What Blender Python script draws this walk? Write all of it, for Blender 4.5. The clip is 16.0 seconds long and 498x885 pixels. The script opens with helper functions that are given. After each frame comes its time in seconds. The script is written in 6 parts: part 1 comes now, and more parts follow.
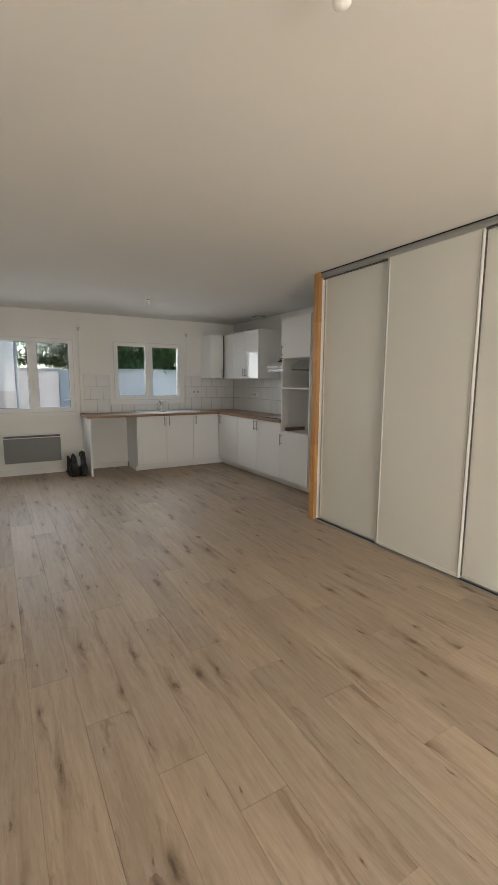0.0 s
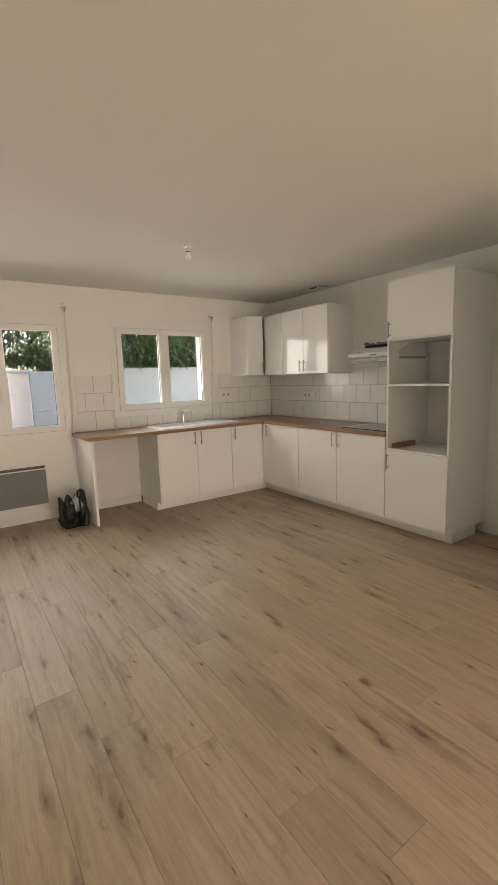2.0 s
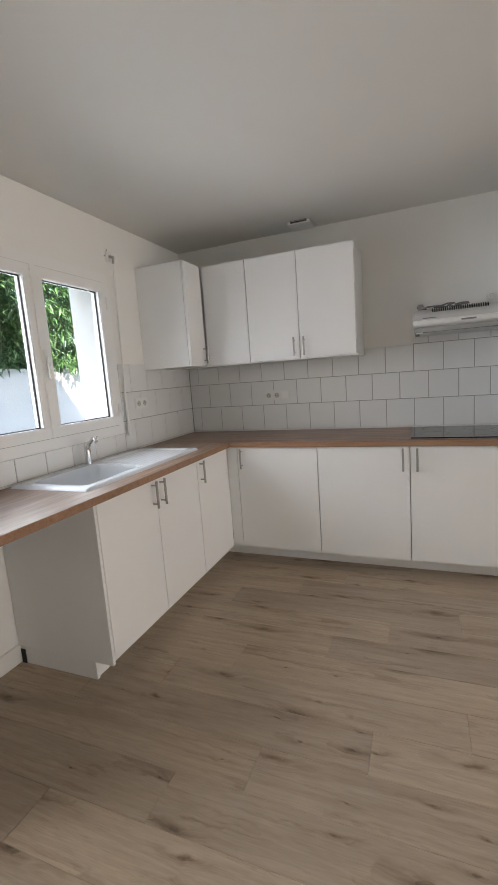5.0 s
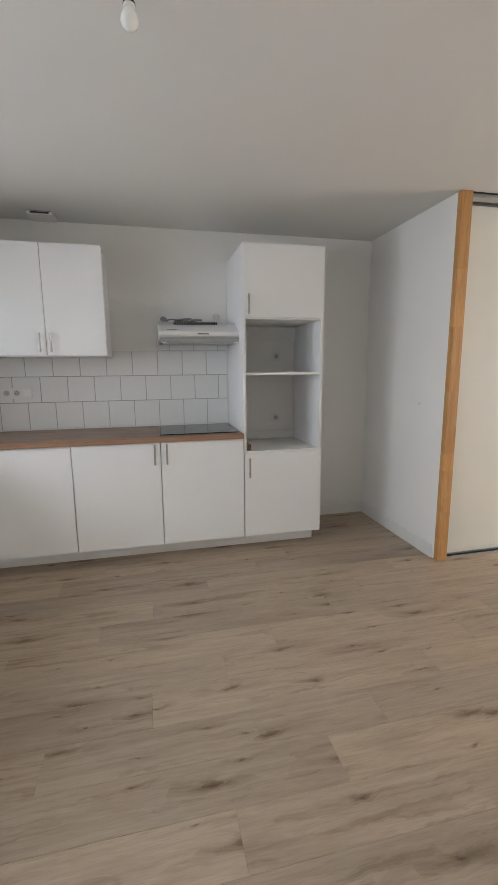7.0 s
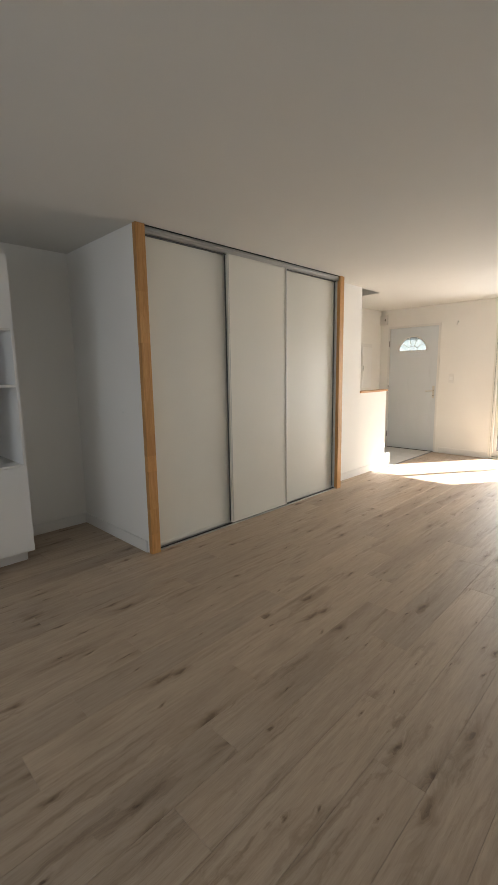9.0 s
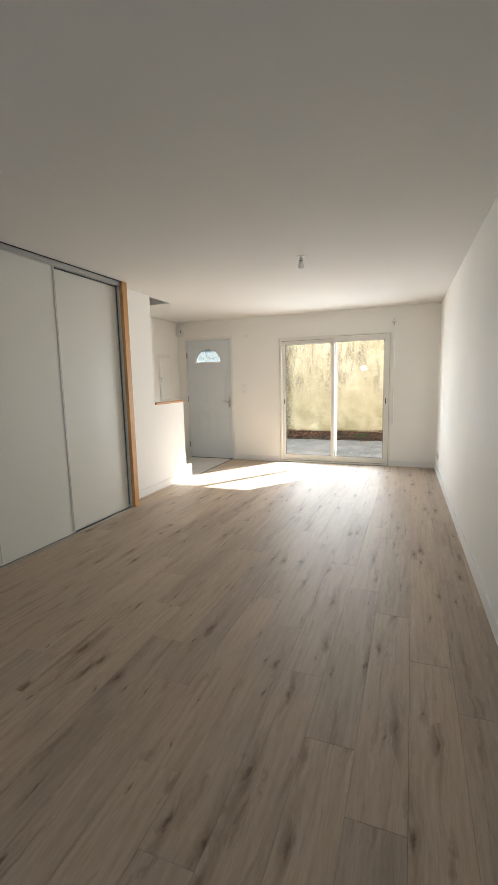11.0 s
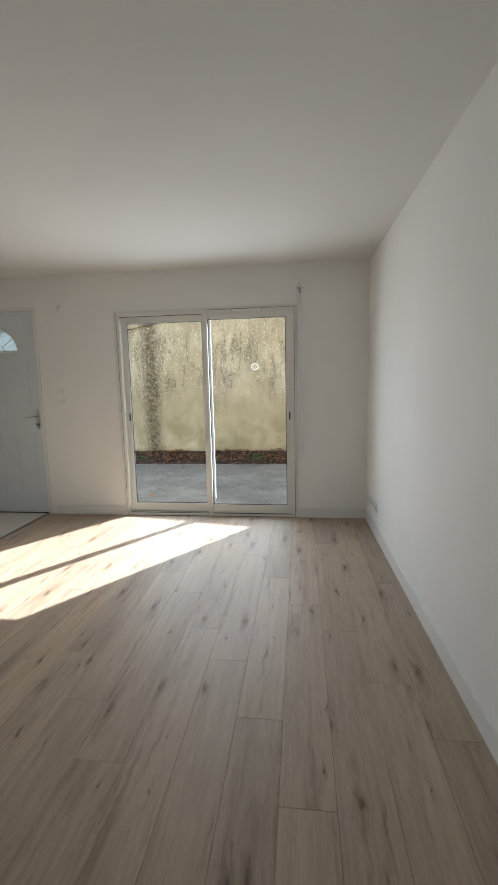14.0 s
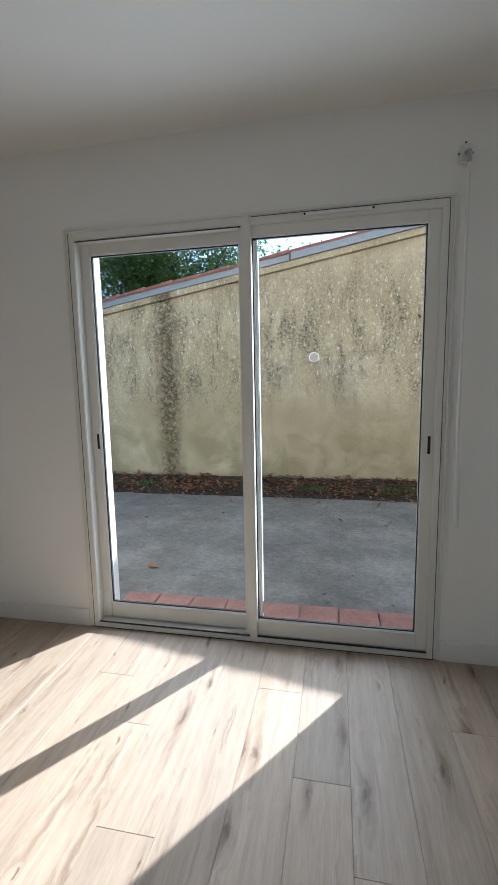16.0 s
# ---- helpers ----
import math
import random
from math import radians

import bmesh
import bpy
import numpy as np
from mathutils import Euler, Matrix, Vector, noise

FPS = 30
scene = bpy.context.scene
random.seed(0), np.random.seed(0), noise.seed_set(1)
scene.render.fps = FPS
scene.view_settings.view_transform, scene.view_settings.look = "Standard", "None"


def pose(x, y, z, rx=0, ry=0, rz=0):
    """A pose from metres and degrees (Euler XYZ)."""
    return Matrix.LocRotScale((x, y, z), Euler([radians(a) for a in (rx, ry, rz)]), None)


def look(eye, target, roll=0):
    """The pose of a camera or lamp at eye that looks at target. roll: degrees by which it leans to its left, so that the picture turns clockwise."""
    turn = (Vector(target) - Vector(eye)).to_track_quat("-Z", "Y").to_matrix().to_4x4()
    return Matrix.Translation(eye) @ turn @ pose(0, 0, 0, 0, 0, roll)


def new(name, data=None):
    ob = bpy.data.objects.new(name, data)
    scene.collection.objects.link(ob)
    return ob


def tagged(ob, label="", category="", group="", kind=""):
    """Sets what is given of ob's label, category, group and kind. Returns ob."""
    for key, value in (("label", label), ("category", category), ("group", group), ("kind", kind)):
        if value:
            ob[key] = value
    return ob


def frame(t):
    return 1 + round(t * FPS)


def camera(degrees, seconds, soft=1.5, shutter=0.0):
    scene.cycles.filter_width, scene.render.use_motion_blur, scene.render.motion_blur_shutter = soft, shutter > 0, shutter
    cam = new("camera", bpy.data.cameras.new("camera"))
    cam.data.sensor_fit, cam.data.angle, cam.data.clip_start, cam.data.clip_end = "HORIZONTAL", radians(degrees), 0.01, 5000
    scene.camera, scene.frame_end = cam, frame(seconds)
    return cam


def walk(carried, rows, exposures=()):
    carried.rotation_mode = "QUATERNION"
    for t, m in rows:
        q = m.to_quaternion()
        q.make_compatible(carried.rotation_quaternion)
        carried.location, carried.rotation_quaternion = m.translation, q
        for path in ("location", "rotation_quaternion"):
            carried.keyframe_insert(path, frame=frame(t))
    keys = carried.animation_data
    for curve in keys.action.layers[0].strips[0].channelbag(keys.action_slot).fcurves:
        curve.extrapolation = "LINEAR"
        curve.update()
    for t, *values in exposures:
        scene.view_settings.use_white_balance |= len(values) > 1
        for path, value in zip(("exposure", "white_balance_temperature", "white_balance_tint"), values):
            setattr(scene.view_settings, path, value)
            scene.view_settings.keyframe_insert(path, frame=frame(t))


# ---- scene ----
cam = camera(59.9, 16.0, soft=1.2)
PATH = [
    (0, (-2.767, -3.39, 1.404), (-1.766, -1.682, 1.127), 0.3),
    (0.5, (-2.758, -2.825, 1.43), (-1.826, -1.08, 1.141), -0.8),
    (1, (-2.778, -2.259, 1.423), (-1.835, -0.518, 1.135), -0.6),
    (1.5, (-2.783, -1.69, 1.418), (-1.73, -0.014, 1.129), -1.6),
    (2, (-2.709, -1.112, 1.421), (-1.582, 0.515, 1.13), -1.8),
    (2.5, (-2.713, -0.524, 1.386), (-1.436, 0.991, 1.115), -1.5),
    (3, (-2.615, 0.031, 1.365), (-1.239, 1.463, 1.129), -2.9),
    (5.5, (-2.318, 2.081, 1.364), (-0.39, 2.504, 1.046), -3.0),
    (6, (-2.36, 2.128, 1.339), (-0.387, 2.196, 1.016), -1.6),
    (6.5, (-2.444, 2.091, 1.364), (-0.482, 1.914, 1.019), -0.6),
    (7, (-2.53, 2.024, 1.371), (-0.61, 1.58, 1.03), -0.5),
    (7.5, (-2.628, 1.972, 1.37), (-0.802, 1.226, 1.037), -0.1),
    (8, (-2.693, 1.927, 1.372), (-0.99, 0.93, 1.048), -0.2),
    (8.5, (-2.751, 1.862, 1.369), (-1.188, 0.656, 1.048), -0.5),
    (9, (-2.809, 1.813, 1.393), (-1.422, 0.408, 1.075), -0.9),
    (9.5, (-2.856, 1.77, 1.38), (-1.659, 0.197, 1.073), -1.3),
    (10, (-2.904, 1.741, 1.382), (-1.898, 0.039, 1.083), -1.2),
    (12.5, (-2.755, 0.334, 1.365), (-2.371, -1.609, 1.09), -1.9),
    (13, (-2.695, -0.208, 1.393), (-2.395, -2.165, 1.111), -1.9),
    (13.5, (-2.688, -0.838, 1.359), (-2.427, -2.802, 1.088), -1.8),
    (14, (-2.615, -1.389, 1.357), (-2.376, -3.355, 1.08), -1.3),
    (14.5, (-2.537, -1.934, 1.308), (-2.313, -3.905, 1.051), -1.4),
    (15, (-2.448, -2.491, 1.314), (-2.227, -4.462, 1.056), -0.8),
    (15.5, (-2.287, -3.061, 1.317), (-2.081, -5.033, 1.057), -0.5),
    (16, (-2.101, -3.59, 1.306), (-1.707, -5.533, 1.042), -1.1),
]
EXPOSURES = [(0.0, 3.02, 7100, 11), (0.5, 3.27, 7600, 13), (1.5, 3.55, 8250, 16), (2.0, 3.5, 8600, 17), (3.0, 3.66, 7900, 16), (5.5, 3.64, 6900, 14), (6.5, 3.78, 6950, 14), (7.5, 3.75, 6450, 12), (8.0, 3.4, 6850, 12), (8.5, 2.95, 6850, 12), (9.0, 2.84, 6900, 11), (10.0, 2.82, 6650, 10), (12.5, 2.22, 6300, 6), (14.0, 1.7, 6050, 7), (16.0, 1.2, 5600, 7)]
walk(cam, [(t, look(eye, target, roll)) for t, eye, target, roll in PATH], EXPOSURES)
LAMP_S, LAMP_N1, LAMP_N2 = 7.8, 1.55, 1.4

# ---------- camera exposure is set in the walk() call above; world and sun ----------
SUN_AZ = Vector((0.57, 0.82, 0)).normalized()      # the way the sunlight travels over the ground
SUN_EL = radians(38.1)
world = bpy.data.worlds.new("world")
scene.world = world
world.use_nodes = True
wn = world.node_tree.nodes
sky = wn.new("ShaderNodeTexSky")
sky.sky_type = 'NISHITA'
sky.sun_disc = False
sky.sun_elevation = SUN_EL
sky.sun_rotation = math.atan2(-SUN_AZ.x, -SUN_AZ.y)
sky.air_density, sky.dust_density = 1.0, 1.5
bg = wn["Background"]
bg.inputs["Strength"].default_value = 0.15
world.node_tree.links.new(sky.outputs["Color"], bg.inputs["Color"])

sun_data = bpy.data.lights.new("sun", 'SUN')
sun_data.energy = 4.5
sun_data.angle = radians(0.53)
sun_data.color = (1.0, 0.978, 0.945)
sun = new("sun", sun_data)
s_dir = Vector((SUN_AZ.x * math.cos(SUN_EL), SUN_AZ.y * math.cos(SUN_EL), -math.sin(SUN_EL)))
sun.matrix_world = look((-20, -30, 30), Vector((-20, -30, 30)) + s_dir)


def sky_lamp(name, x, y, z, w, h, tilt, rz, spread, power, colour):
    """An area lamp in an opening, standing in for daylight; it shines inwards, tilted up or down from the level."""
    d = bpy.data.lights.new(name, 'AREA')
    d.shape, d.size, d.size_y, d.energy, d.color, d.spread = 'RECTANGLE', w, h, power, colour, radians(spread)
    ob = new(name, d)
    ob.matrix_world = pose(x, y, z, 90 + tilt, 0, rz)
    return ob


# ---------- plan ----------
def west(y):
    """The inner face of the long west wall, which runs a degree out of square."""
    return -3.250 - 0.021 * (y + 5.62)


XW, XE, YS, YN, ZC = -3.50, 1.12, -5.62, 3.82, 2.445
DOOR = (0.05, 0.975, 2.16)                 # entrance door opening: x0, x1, head
PATIO = (-2.57, -0.79, 2.06)               # patio door opening
WIN1 = (-2.855, -1.66, 0.905, 2.065)       # x0, x1, z0, z1
WIN2 = (-1.11, 0.10, 1.07, 2.065)
TH = 0.30

sky_lamp("sky_patio", -1.68, -5.76, 1.05, 1.60, 1.8, 0, 0, 155, LAMP_S, (0.92, 0.96, 1.0))
sky_lamp("sky_window_west", -2.26, 3.96, 1.49, 1.0, 1.0, -13, 180, 130, LAMP_N1, (0.80, 0.89, 1.0))
sky_lamp("sky_window_sink", -0.5, 3.96, 1.57, 1.0, 0.85, -13, 180, 130, LAMP_N2, (0.82, 0.90, 1.0))

# ---------- materials ----------
def nodes_of(name):
    m = bpy.data.materials.new(name)
    m.use_nodes = True
    t = m.node_tree
    return m, t, t.nodes["Principled BSDF"]


def mapped(t, scale, kind="Object", rnd=False):
    co = t.nodes.new("ShaderNodeTexCoord")
    mp = t.nodes.new("ShaderNodeMapping")
    mp.inputs["Scale"].default_value = scale
    t.links.new(co.outputs[kind], mp.inputs["Vector"])
    if rnd:
        oi = t.nodes.new("ShaderNodeObjectInfo")
        mul = t.nodes.new("ShaderNodeVectorMath")
        mul.operation = 'SCALE'
        mul.inputs[0].default_value = (37.0, 91.0, 13.0)
        t.links.new(oi.outputs["Random"], mul.inputs["Scale"])
        t.links.new(mul.outputs["Vector"], mp.inputs["Location"])
    return mp.outputs["Vector"]


def tex_noise(t, vec, scale, detail=4.0, rough=0.55, dist=0.0):
    n = t.nodes.new("ShaderNodeTexNoise")
    n.inputs["Scale"].default_value = scale
    n.inputs["Detail"].default_value = detail
    n.inputs["Roughness"].default_value = rough
    n.inputs["Distortion"].default_value = dist
    t.links.new(vec, n.inputs["Vector"])
    return n.outputs["Fac"]


def ramp(t, fac, stops):
    r = t.nodes.new("ShaderNodeValToRGB")
    e = r.color_ramp.elements
    while len(e) < len(stops):
        e.new(0.5)
    for el, (p, c) in zip(e, stops):
        el.position, el.color = p, (*c, 1.0) if len(c) == 3 else c
    t.links.new(fac, r.inputs["Fac"])
    return r.outputs["Color"]


def mix(t, a, b, fac, mode='MIX'):
    m = t.nodes.new("ShaderNodeMix")
    m.data_type, m.blend_type = 'RGBA', mode
    for key, v in (("Factor", fac), ("A", a), ("B", b)):
        sock = [s for s in m.inputs if s.name == key and (s.type == ('VALUE' if key == "Factor" else 'RGBA'))][0]
        if isinstance(v, (int, float)):
            sock.default_value = v
        elif isinstance(v, tuple):
            sock.default_value = (*v, 1.0)
        else:
            t.links.new(v, sock)
    return [o for o in m.outputs if o.type == 'RGBA'][0]


def bump(t, b, height, strength, dist):
    n = t.nodes.new("ShaderNodeBump")
    n.inputs["Strength"].default_value = strength
    n.inputs["Distance"].default_value = dist
    t.links.new(height, n.inputs["Height"])
    t.links.new(n.outputs["Normal"], b.inputs["Normal"])


def paint(name, col, rough=0.6, var=0.04, relief=0.15, grain=180.0, spec=0.4, metal=0.0, coat=0.0):
    m, t, b = nodes_of(name)
    v = mapped(t, (1, 1, 1))
    big = tex_noise(t, v, 0.9, 3)
    lo = tuple(max(c * (1 - var), 0) for c in col)
    hi = tuple(min(c * (1 + var), 1) for c in col)
    c = ramp(t, big, [(0.3, lo), (0.7, hi)])
    t.links.new(c, b.inputs["Base Color"])
    fine = tex_noise(t, v, grain, 2)
    rr = ramp(t, tex_noise(t, v, 7.0, 4), [(0.3, (rough * 0.88,) * 3), (0.7, (min(rough * 1.12, 1),) * 3)])
    t.links.new(rr, b.inputs["Roughness"])
    b.inputs["Specular IOR Level"].default_value = spec
    b.inputs["Metallic"].default_value = metal
    b.inputs["Coat Weight"].default_value = coat
    if relief:
        bump(t, b, fine, relief, 0.0015)
    return m


def wood(name, dark, mid, light, along='Y', scale=1.0, rough=0.5, knots=0.0, rnd=True, relief=0.2, spec=0.4, blotch=0.35, tone=0.06):
    """Grain running along one axis, broken up by broad blotches and, for rustic boards, knots."""
    m, t, b = nodes_of(name)
    st = {'X': (0.09, 1.0, 1.0), 'Y': (1.0, 0.09, 1.0), 'Z': (1.0, 1.0, 0.09)}[along]
    v = mapped(t, tuple(s * scale for s in st), rnd=rnd)
    v2 = mapped(t, tuple(s * scale for s in {'X': (0.3, 1, 1), 'Y': (1, 0.3, 1), 'Z': (1, 1, 0.3)}[along]), rnd=rnd)
    g1 = tex_noise(t, v, 26.0, 7, 0.62, 0.9)
    g2 = tex_noise(t, v, 110.0, 4, 0.6, 0.3)
    big = tex_noise(t, v2, 3.4, 4, 0.55, 0.8)
    c = ramp(t, g1, [(0.28, dark), (0.5, mid), (0.74, light)])
    c = mix(t, c, ramp(t, g2, [(0.35, (0.78, 0.75, 0.72)), (0.62, (1.0, 1.0, 1.0))]), 0.55, 'MULTIPLY')
    c = mix(t, c, ramp(t, big, [(0.32, (0.72, 0.69, 0.67)), (0.55, (1, 1, 1)), (0.75, (1.1, 1.08, 1.05))]), blotch, 'MULTIPLY')
    if knots:
        vk = mapped(t, tuple(s * scale for s in {'X': (0.42, 1, 1), 'Y': (1, 0.42, 1), 'Z': (1, 1, 0.42)}[along]), rnd=rnd)
        wob = t.nodes.new("ShaderNodeTexNoise")
        wob.inputs["Scale"].default_value = 9.0
        t.links.new(vk, wob.inputs["Vector"])
        add = t.nodes.new("ShaderNodeVectorMath")
        add.operation = 'MULTIPLY_ADD'
        add.inputs[1].default_value = (0.10, 0.10, 0.10)
        t.links.new(wob.outputs["Color"], add.inputs[0])
        t.links.new(vk, add.inputs[2])
        vo = t.nodes.new("ShaderNodeTexVoronoi")
        vo.inputs["Scale"].default_value = 3.1
        t.links.new(add.outputs["Vector"], vo.inputs["Vector"])
        k = ramp(t, vo.outputs["Distance"], [(0.03, (0.36, 0.31, 0.28)), (0.085, (0.62, 0.57, 0.53)), (0.20, (0.93, 0.92, 0.91)), (0.32, (1, 1, 1))])
        c = mix(t, c, k, knots, 'MULTIPLY')
        streak = tex_noise(t, v, 8.0, 3, 0.5, 1.4)
        s = ramp(t, streak, [(0.60, (1, 1, 1)), (0.72, (0.72, 0.68, 0.65))])
        c = mix(t, c, s, knots * 0.8, 'MULTIPLY')
    if rnd:
        oi = t.nodes.new("ShaderNodeObjectInfo")
        shade = ramp(t, oi.outputs["Random"], [(0.0, (1 - 1.6 * tone, 1 - 1.9 * tone, 1 - 2.2 * tone)), (1.0, (1 + tone, 1 + tone, 1 + tone))])
        c = mix(t, c, shade, 1.0, 'MULTIPLY')
    t.links.new(c, b.inputs["Base Color"])
    rr = ramp(t, g1, [(0.3, (rough * 1.15,) * 3), (0.7, (rough * 0.88,) * 3)])
    t.links.new(rr, b.inputs["Roughness"])
    b.inputs["Specular IOR Level"].default_value = spec
    bump(t, b, g2, relief, 0.001)
    return m


def clear_glass(name, tint=(1, 1, 1), rough=0.0, shine=0.012):
    """Thin pane: lets light straight through, with a Fresnel gloss."""
    m, t, b = nodes_of(name)
    t.nodes.remove(b)
    tr = t.nodes.new("ShaderNodeBsdfTransparent")
    tr.inputs["Color"].default_value = (*tint, 1)
    gl = t.nodes.new("ShaderNodeBsdfGlossy")
    gl.inputs["Roughness"].default_value = rough
    lw = t.nodes.new("ShaderNodeLayerWeight")
    lw.inputs["Blend"].default_value = 0.5
    pw = t.nodes.new("ShaderNodeMath")
    pw.operation = 'POWER'
    pw.inputs[1].default_value = 5.0
    t.links.new(lw.outputs["Facing"], pw.inputs[0])
    fr = t.nodes.new("ShaderNodeMath")
    fr.operation = 'MULTIPLY_ADD'
    fr.inputs[1].default_value, fr.inputs[2].default_value = 0.8, shine
    t.links.new(pw.outputs["Value"], fr.inputs[0])
    mx = t.nodes.new("ShaderNodeMixShader")
    t.links.new(fr.outputs["Value"], mx.inputs["Fac"])
    t.links.new(tr.outputs["BSDF"], mx.inputs[1])
    t.links.new(gl.outputs["BSDF"], mx.inputs[2])
    t.links.new(mx.outputs["Shader"], t.nodes["Material Output"].inputs["Surface"])
    return m


def obscured_glass():
    """Rippled pale glass: scatters what comes through, lets a little straight past."""
    m, t, b = nodes_of("obscured_glass")
    t.nodes.remove(b)
    tl = t.nodes.new("ShaderNodeBsdfTranslucent")
    rip = tex_noise(t, mapped(t, (1, 1, 1)), 45.0, 4, 0.6)
    t.links.new(ramp(t, rip, [(0.35, (0.19, 0.21, 0.215)), (0.65, (0.29, 0.315, 0.32))]), tl.inputs["Color"])
    tr = t.nodes.new("ShaderNodeBsdfTransparent")
    tr.inputs["Color"].default_value = (0.58, 0.63, 0.64, 1)
    mx = t.nodes.new("ShaderNodeMixShader")
    mx.inputs["Fac"].default_value = 0.28
    t.links.new(tl.outputs["BSDF"], mx.inputs[1])
    t.links.new(tr.outputs["BSDF"], mx.inputs[2])
    t.links.new(mx.outputs["Shader"], t.nodes["Material Output"].inputs["Surface"])
    return m


M_WALL = paint("wall_paint", (0.86, 0.847, 0.81), 0.75, 0.02, 0.25, 120)
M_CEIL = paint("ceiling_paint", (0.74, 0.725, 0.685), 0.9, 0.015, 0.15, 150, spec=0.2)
M_TRIM = paint("trim_paint", (0.80, 0.79, 0.76), 0.45, 0.02, 0.05)


def oak_planks():
    """Greyed rustic oak: fine long grain, arched figure, small dark knots with smoky tails, each plank on its own."""
    m, t, b = nodes_of("oak_laminate")
    grain = mapped(t, (1.0, 0.07, 1.0), rnd=True)
    soft = mapped(t, (1.0, 0.16, 1.0), rnd=True)
    knot = mapped(t, (1.0, 0.50, 1.0), rnd=True)
    warp = t.nodes.new("ShaderNodeTexNoise")
    warp.inputs["Scale"].default_value = 22.0
    warp.inputs["Detail"].default_value = 4.0
    t.links.new(knot, warp.inputs["Vector"])

    def wobble(v, amount):
        add = t.nodes.new("ShaderNodeVectorMath")
        add.operation = 'MULTIPLY_ADD'
        add.inputs[1].default_value = (amount, amount, 0.0)
        t.links.new(warp.outputs["Color"], add.inputs[0])
        t.links.new(v, add.inputs[2])
        return add.outputs["Vector"]

    def cells(v, scale):
        vo = t.nodes.new("ShaderNodeTexVoronoi")
        vo.voronoi_dimensions = '2D'
        vo.inputs["Scale"].default_value = scale
        t.links.new(v, vo.inputs["Vector"])
        return vo

    kv = wobble(knot, 0.05)
    vo = cells(kv, 5.0)

    def stretched(sx, sy):
        """Distance from the heart of the nearest knot, drawn out along the plank, larger or smaller from knot to knot."""
        away = t.nodes.new("ShaderNodeVectorMath")
        away.operation = 'SUBTRACT'
        t.links.new(kv, away.inputs[0])
        t.links.new(vo.outputs["Position"], away.inputs[1])
        sc = t.nodes.new("ShaderNodeVectorMath")
        sc.operation = 'MULTIPLY'
        sc.inputs[1].default_value = (sx, sy, 0.0)
        t.links.new(away.outputs["Vector"], sc.inputs[0])
        ln = t.nodes.new("ShaderNodeVectorMath")
        ln.operation = 'LENGTH'
        t.links.new(sc.outputs["Vector"], ln.inputs[0])
        mu = t.nodes.new("ShaderNodeMath")
        mu.operation = 'MULTIPLY'
        t.links.new(ln.outputs["Value"], mu.inputs[0])
        t.links.new(ramp(t, vo.outputs["Color"], [(0.40, (3.2, 3.2, 3.2)), (0.54, (1.5, 1.5, 1.5)), (0.72, (0.80, 0.80, 0.80))]), mu.inputs[1])
        return mu.outputs["Value"]

    heart = stretched(8.0, 5.0)
    tail = stretched(9.5, 2.3)
    bend = ramp(t, heart, [(0.0, (0.06, 0.006, 0)), (0.12, (0.02, 0.002, 0)), (0.34, (0, 0, 0))])
    gv = t.nodes.new("ShaderNodeVectorMath")
    gv.operation = 'ADD'
    t.links.new(grain, gv.inputs[0])
    t.links.new(bend, gv.inputs[1])
    g1 = tex_noise(t, gv.outputs["Vector"], 30.0, 6, 0.62, 0.8)
    g2 = tex_noise(t, gv.outputs["Vector"], 190.0, 3, 0.6, 0.3)
    p1 = tex_noise(t, soft, 5.0, 4, 0.5, 0.9)
    # arched figure
    wv = t.nodes.new("ShaderNodeTexWave")
    wv.bands_direction = 'X'
    wv.inputs["Scale"].default_value = 9.0
    wv.inputs["Distortion"].default_value = 9.0
    wv.inputs["Detail"].default_value = 2.5
    wv.inputs["Detail Scale"].default_value = 0.9
    t.links.new(gv.outputs["Vector"], wv.inputs["Vector"])
    c = ramp(t, g1, [(0.25, (0.405, 0.315, 0.232)), (0.5, (0.465, 0.367, 0.275)), (0.75, (0.515, 0.412, 0.315))])
    c = mix(t, c, ramp(t, wv.outputs["Fac"], [(0.05, (0.90, 0.885, 0.87)), (0.4, (1.0, 1.0, 1.0)), (1.0, (1.03, 1.04, 1.04))]), ramp(t, p1, [(0.42, (0, 0, 0)), (0.60, (0.5, 0.5, 0.5))]), 'MULTIPLY')
    c = mix(t, c, ramp(t, g2, [(0.35, (0.85, 0.84, 0.83)), (0.62, (1.0, 1.0, 1.0))]), 0.6, 'MULTIPLY')
    c = mix(t, c, ramp(t, p1, [(0.30, (0.80, 0.775, 0.76)), (0.44, (0.95, 0.94, 0.93)), (0.58, (1.0, 1.0, 1.0)), (0.74, (1.06, 1.05, 1.045))]), 0.7, 'MULTIPLY')
    # smoky tails, long and thin, broken up by the grain
    frayed = ramp(t, g1, [(0.36, (1, 1, 1)), (0.64, (0.30, 0.30, 0.30))])
    sm = ramp(t, tail, [(0.02, (0.60, 0.56, 0.53)), (0.10, (0.75, 0.72, 0.695)), (0.22, (0.91, 0.90, 0.89)), (0.34, (1, 1, 1))])
    c = mix(t, c, sm, frayed, 'MULTIPLY')
    smk = tex_noise(t, wobble(mapped(t, (1.0, 0.09, 1.0), rnd=True), 0.035), 17.0, 5, 0.6, 1.1)
    c = mix(t, c, ramp(t, smk, [(0.565, (1, 1, 1)), (0.64, (0.80, 0.775, 0.755)), (0.72, (0.56, 0.52, 0.49))]), 0.8, 'MULTIPLY')
    # pale flecks and dark open pores in the grain
    fleck = tex_noise(t, gv.outputs["Vector"], 75.0, 4, 0.65, 0.5)
